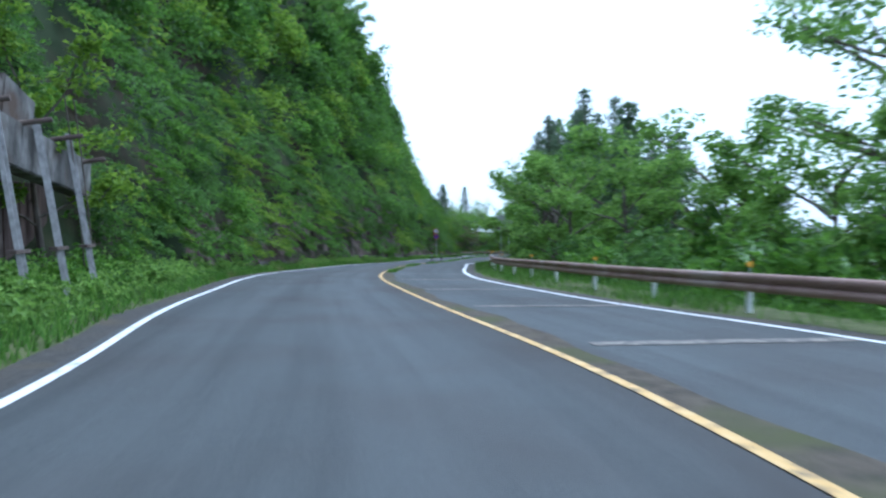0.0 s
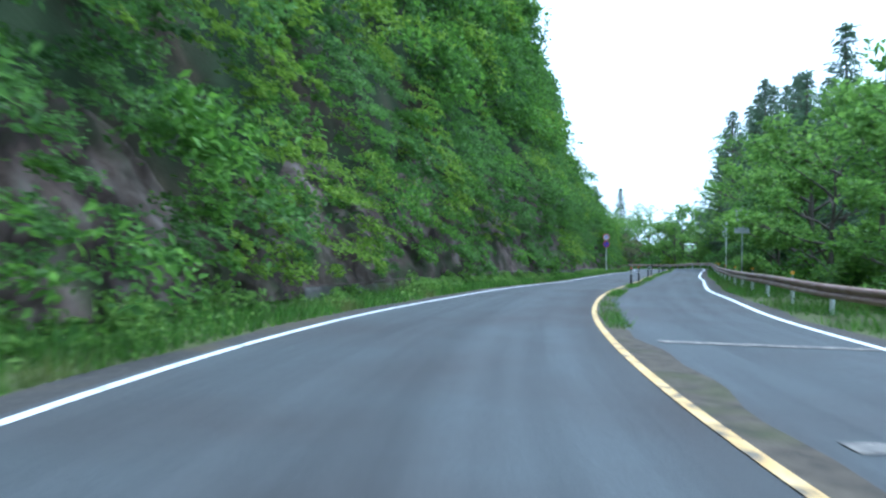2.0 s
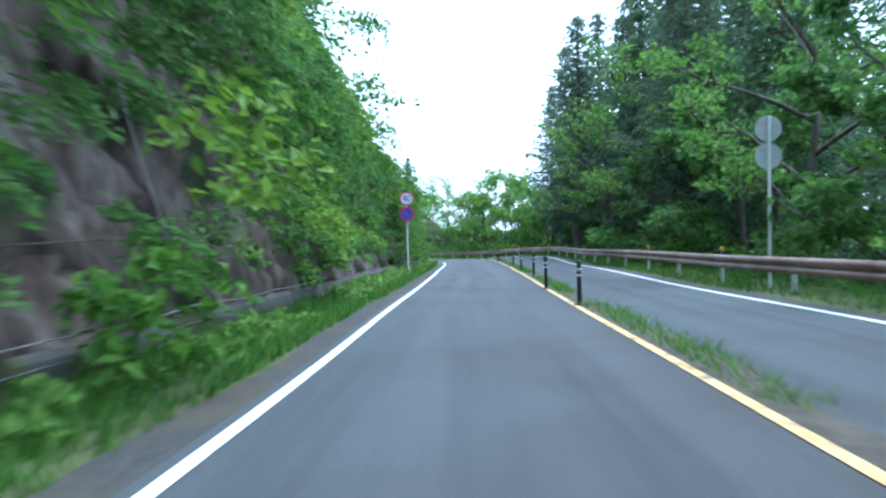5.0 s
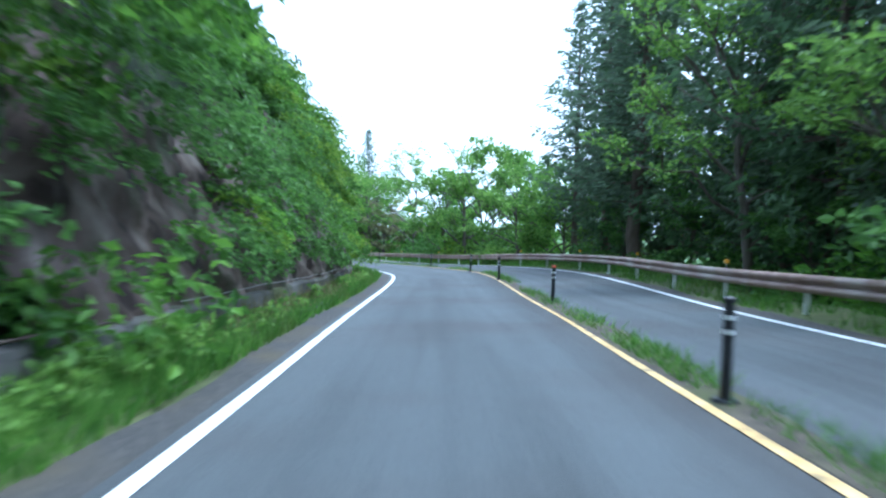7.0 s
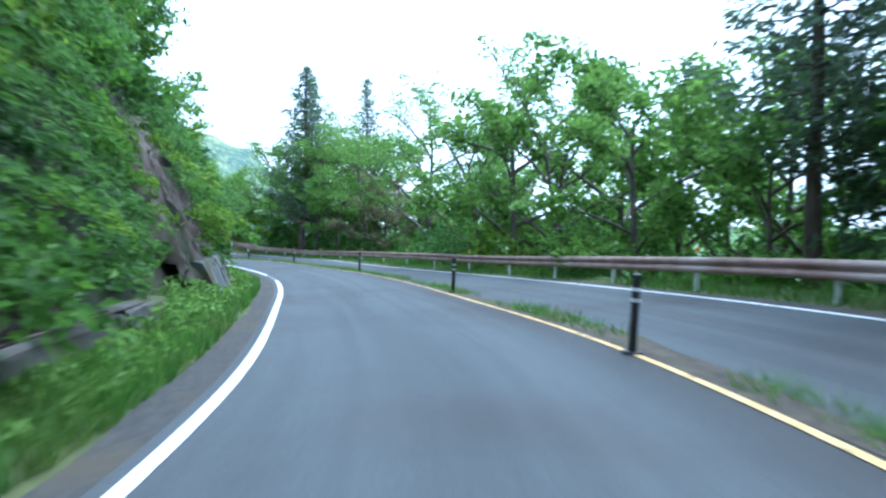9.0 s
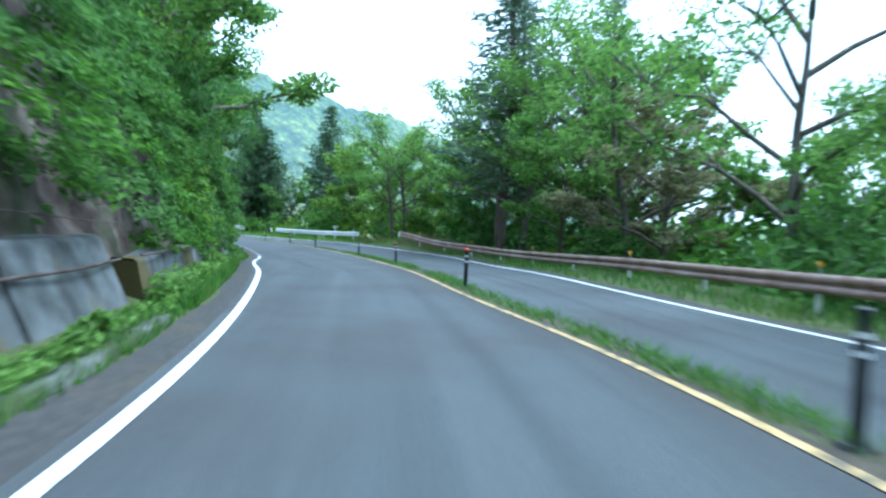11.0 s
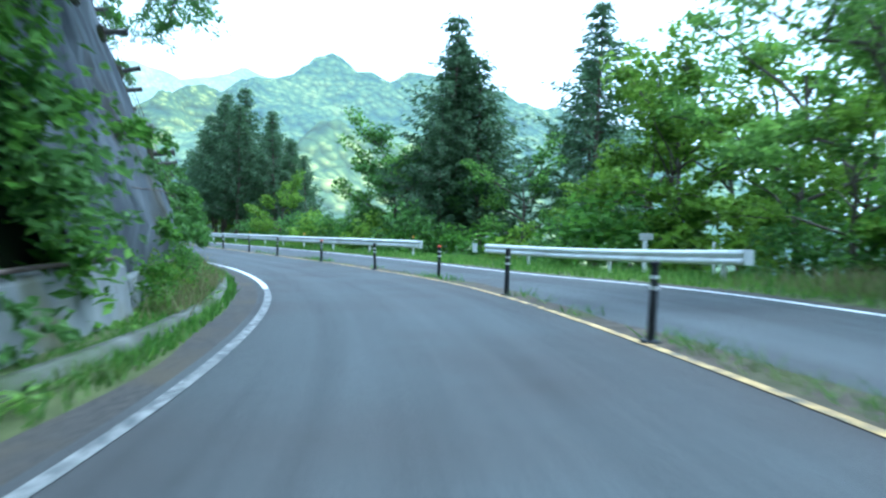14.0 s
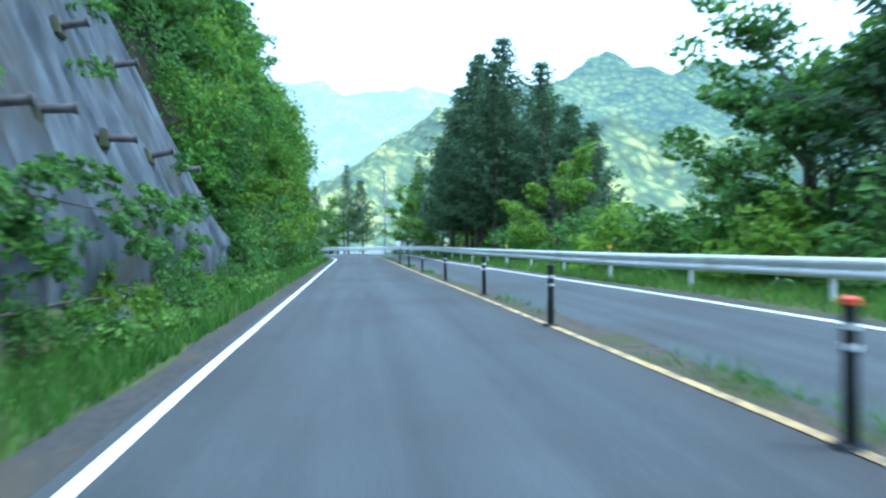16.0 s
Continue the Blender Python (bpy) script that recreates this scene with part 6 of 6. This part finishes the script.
def boulder(name, s, h, size, seed, label, material=ROCK, squash=(1, 1, 0.75)):
    bm = bmesh.new()
    bmesh.ops.create_icosphere(bm, subdivisions=3, radius=1)
    for v in bm.verts:
        p = v.co.copy()
        k = 1 + 0.35 * noise.noise(p * 1.3 + Vector((seed, 0, 0))) + 0.16 * noise.noise(p * 3.1 + Vector((0, seed, 0))) + 0.06 * noise.noise(p * 8)
        v.co = Vector((p.x * squash[0], p.y * squash[1], p.z * squash[2])) * k * size
    me = bpy.data.meshes.new(name)
    bm.to_mesh(me)
    bm.free()
    me.materials.append(material)
    ob = own(name, me)
    ob.matrix_basis = pose(*face_point(s, h, 0.1), rnd.uniform(-15, 15), 0, rnd.uniform(0, 360))
    return tagged(ob, label, "rock", group="rocks on the slope")


for lo, hi, top in BARE_ROCK:
    sprayed_face("wall_rock_face", lo - 2.0, hi + 2.0, lambda s, top=top: top * 1.15 + 0.8 + 0.5 * math.sin(s * 1.3), "bare purple-brown rock cut at the hill's foot", ROCK, 0.0, 0.42, 1.0, 0.08, True)
sprayed_face("wall_rock_face", 126, 158, lambda s: 4.6 + 0.5 * math.sin(s * 0.8), "bare grey-brown rock cut above the low wall", ROCK, 0.0, 0.42, 1.0, 0.08, True)
for k in range(16):
    boulder("rock", 148 + k * 1.05, rnd.uniform(-0.25, 0.25), rnd.uniform(0.14, 0.34), k * 2.3 + 50, "pale loose rock lying in the weeds", CONCRETE)
for k in range(9):
    boulder("rock", 93 + k * 2.3, rnd.uniform(-0.3, 0.1), rnd.uniform(0.12, 0.28), k * 2.9 + 90, "loose grey rock at the slope's foot")

# ---- old retaining frame at the start: slab, beam, leaning channel posts, boards behind ----
FRAME_CONCRETE = shade("stained_frame_concrete", [(0.32, (0.045, 0.043, 0.040)), (0.5, (0.12, 0.115, 0.108)), (0.7, (0.24, 0.235, 0.225))], 2.4, 0.9, 0.9, 12, detail=11, stretch=(1, 1, 0.6), patch=(0.8, (0.085, 0.06, 0.045), 0.5, 0.66))
BOARD = shade("brown_stained_boards", [(0.3, (0.045, 0.028, 0.024)), (0.7, (0.15, 0.105, 0.088))], 1.8, 0.9, 0.5, 20, stretch=(3, 3, 0.5))
frame_thing = tagged(new("retaining_frame"), "old stained concrete retaining frame with leaning steel posts under shrubs", "retaining frame")
bm = bmesh.new()
box(bm, (0, -0.2, 3.4), (0.45, 9.6, 1.0), bevel=0.03, tilt=-6)
part("beam", bm, FRAME_CONCRETE, frame_thing, "weathered grey concrete beam")
for y, w, top in ((-3.2, 1.6, 5.2), (-1.6, 1.55, 5.0), (0.0, 1.6, 4.9), (1.6, 1.55, 4.7)):
    bm = bmesh.new()
    box(bm, (-0.42, y, top - 0.75), (0.28, w, 1.8), bevel=0.04, tilt=-14)
    part("slab", bm, FRAME_CONCRETE, frame_thing, "leaning stained concrete slab")
for y, lean in ((-2.8, -0.3), (-0.9, -0.34), (0.95, -0.3), (2.75, -0.38)):
    for d in (-0.09, 0.09):
        bm = bmesh.new()
        rod(bm, (0.30, y + d, 3.9), (0.95, y + d + lean, 0.0), 0.055, sides=4)
        part("post", bm, PALE_WIRE, frame_thing, "pale leaning steel channel post")
    bm = bmesh.new()
    box(bm, (0.75, y + lean * 0.75, 1.15), (0.16, 0.62, 0.07))
    part("foot_bracket", bm, RUST, frame_thing)
for k in range(12):
    y = -4.9 + k * 0.85
    bm = bmesh.new()
    box(bm, (-0.95, y, 1.25), (0.12, 0.80, 3.0), bevel=0.015, tilt=rnd.uniform(-2, 2))
    part("back_board", bm, BOARD if k % 4 else RUST, frame_thing, "dark stained board in the recess")
for y, z in ((-1.4, 3.9), (0.5, 3.8), (2.3, 3.7), (3.9, 3.3)):
    bm = bmesh.new()
    rod(bm, (0.1, y, z), (0.72, y + 0.1, z + 0.12), 0.06, sides=12)
    part("anchor_pipe", bm, RUST, frame_thing, "short rusty anchor pipe")
for y in (-2.0, 2.4, 3.0):
    g = Gather()
    u = np.linspace(0, 1, 8)
    g.add(*tube_arrays(np.stack([0.35 + 0.3 * u, y + 0.25 * np.sin(u * 2.2), 4.8 - 4.4 * u], 1), [0.018] * 8, 6))
    own("hanging_vine", g.mesh("hanging_vine", BARK, True), frame_thing, "dry hanging vine")
frame_thing.matrix_basis = pose(*[float(v) for v in at(14.4, -6.1)], 0, 0, heading(14.4)) @ Matrix.Diagonal((1, 1, 0.9, 1))
frame_thing.location.z = float(np.interp(14.0, ST, CZ)) + 0.1

# ---- mountains far beyond the bend ----
def mountains(name, ridges, x0, x1, y0, y1, cell, fall, spur, material, label):
    """Heights fall away from crest lines; side spurs and gullies run down the flanks."""
    xs, ys = np.arange(x0, x1, cell), np.arange(y0, y1, cell)
    gx, gy = np.meshgrid(xs, ys, indexing="ij")
    gz = np.full(gx.shape, -34.0)
    for ridge in ridges:
        for (ax, ay, az), (bx, by, bz) in zip(ridge[:-1], ridge[1:]):
            lx, ly = bx - ax, by - ay
            u = np.clip(((gx - ax) * lx + (gy - ay) * ly) / (lx * lx + ly * ly), 0, 1)
            far = np.hypot(gx - ax - u * lx, gy - ay - u * ly)
            gz = np.maximum(gz, az + u * (bz - az) - fall * far ** 0.96)
    wob = np.array([noise.ridged_multi_fractal((a / spur, b / spur, 1.0), 0.9, 2.1, 5, 1.0, 2.0) - 1.2 for a, b in zip(gx.ravel(), gy.ravel())]).reshape(gx.shape)
    crowns = np.array([noise.noise((a * 0.16, b * 0.16, 7)) for a, b in zip(gx.ravel(), gy.ravel())]).reshape(gx.shape)
    gz += (wob * 0.16 * spur + crowns * 3.2) * np.clip((gz + 34) / 50, 0, 1)
    n, m = gx.shape
    idx = np.arange(n * m).reshape(n, m)
    me = fast_mesh(name, np.stack([gx, gy, gz], -1).reshape(-1, 3), np.stack([idx[:-1, :-1], idx[1:, :-1], idx[1:, 1:], idx[:-1, 1:]], -1).reshape(-1, 4), material, True)
    return tagged(own(name, me), label, "mountains", kind="structure")


NEAR_RIDGES = (
    ((-345, 470, 62), (-325, 515, 88), (-309, 541, 104), (-285, 560, 97), (-263, 573, 91), (-228, 593, 84), (-190, 650, 78), (-120, 720, 60)),
    ((-309, 541, 92), (-290, 470, 40), (-280, 420, 0)),
    ((-228, 593, 80), (-200, 520, 42), (-190, 450, 0)),
)
SPUR_RIDGES = (((-262, 330, 12), (-270, 344, 20), (-291, 381, 36), (-310, 418, 56), (-327, 456, 72), (-345, 490, 78)),)
LOW_RIDGES = (((-172, 345, -4), (-170, 355, 9), (-171, 377, 30), (-168, 404, 31), (-160, 425, 18), (-120, 440, 2)), ((-168, 404, 30), (-110, 430, 16), (-60, 440, 0)))
FAR_RIDGES = (
    ((-1000, 430, 150), (-900, 560, 178), (-837, 583, 182), (-794, 661, 186), (-725, 759, 178), (-600, 850, 170)),
    ((-794, 661, 160), (-640, 546, 96), (-450, 467, 36)),
    ((-725, 759, 160), (-540, 600, 100), (-400, 505, 60)),
)
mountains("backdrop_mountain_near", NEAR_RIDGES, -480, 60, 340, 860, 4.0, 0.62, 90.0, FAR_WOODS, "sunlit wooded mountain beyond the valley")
mountains("backdrop_mountain_spur", SPUR_RIDGES, -400, -230, 300, 520, 3.0, 0.75, 60.0, LIT_WOODS, "wooded spur below the ridge, sunlight put in as yellow-green")
mountains("backdrop_mountain_low", LOW_RIDGES, -260, 0, 320, 480, 3.0, 0.8, 50.0, LIT_WOODS, "low wooded hill across the valley, sunlight put into its green")
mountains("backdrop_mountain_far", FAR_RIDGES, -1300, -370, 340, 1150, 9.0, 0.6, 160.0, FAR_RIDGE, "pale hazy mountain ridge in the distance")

# weeds and shrubs in front of the sprayed slope
for k in range(24):
    s = 187.5 + k * 1.33
    grow(("bush", "bush_y", "bush", "bush_b")[k % 4], s, float(hill_foot(s)) + rnd.uniform(0.35, 0.6), rnd.uniform(0.24, 0.40) if s < 207 else rnd.uniform(0.3, 0.5), 0.15)

# bushes that hide the foot of the old frame
for s, out, size in ((9.5, 1.0, 0.5), (11.5, 0.9, 0.45), (13.6, 1.2, 0.5), (15.8, 1.0, 0.55), (18.2, 0.7, 0.6), (20.5, 0.5, 0.6)):
    grow("bush", s, float(hill_foot(s)) + out, size)
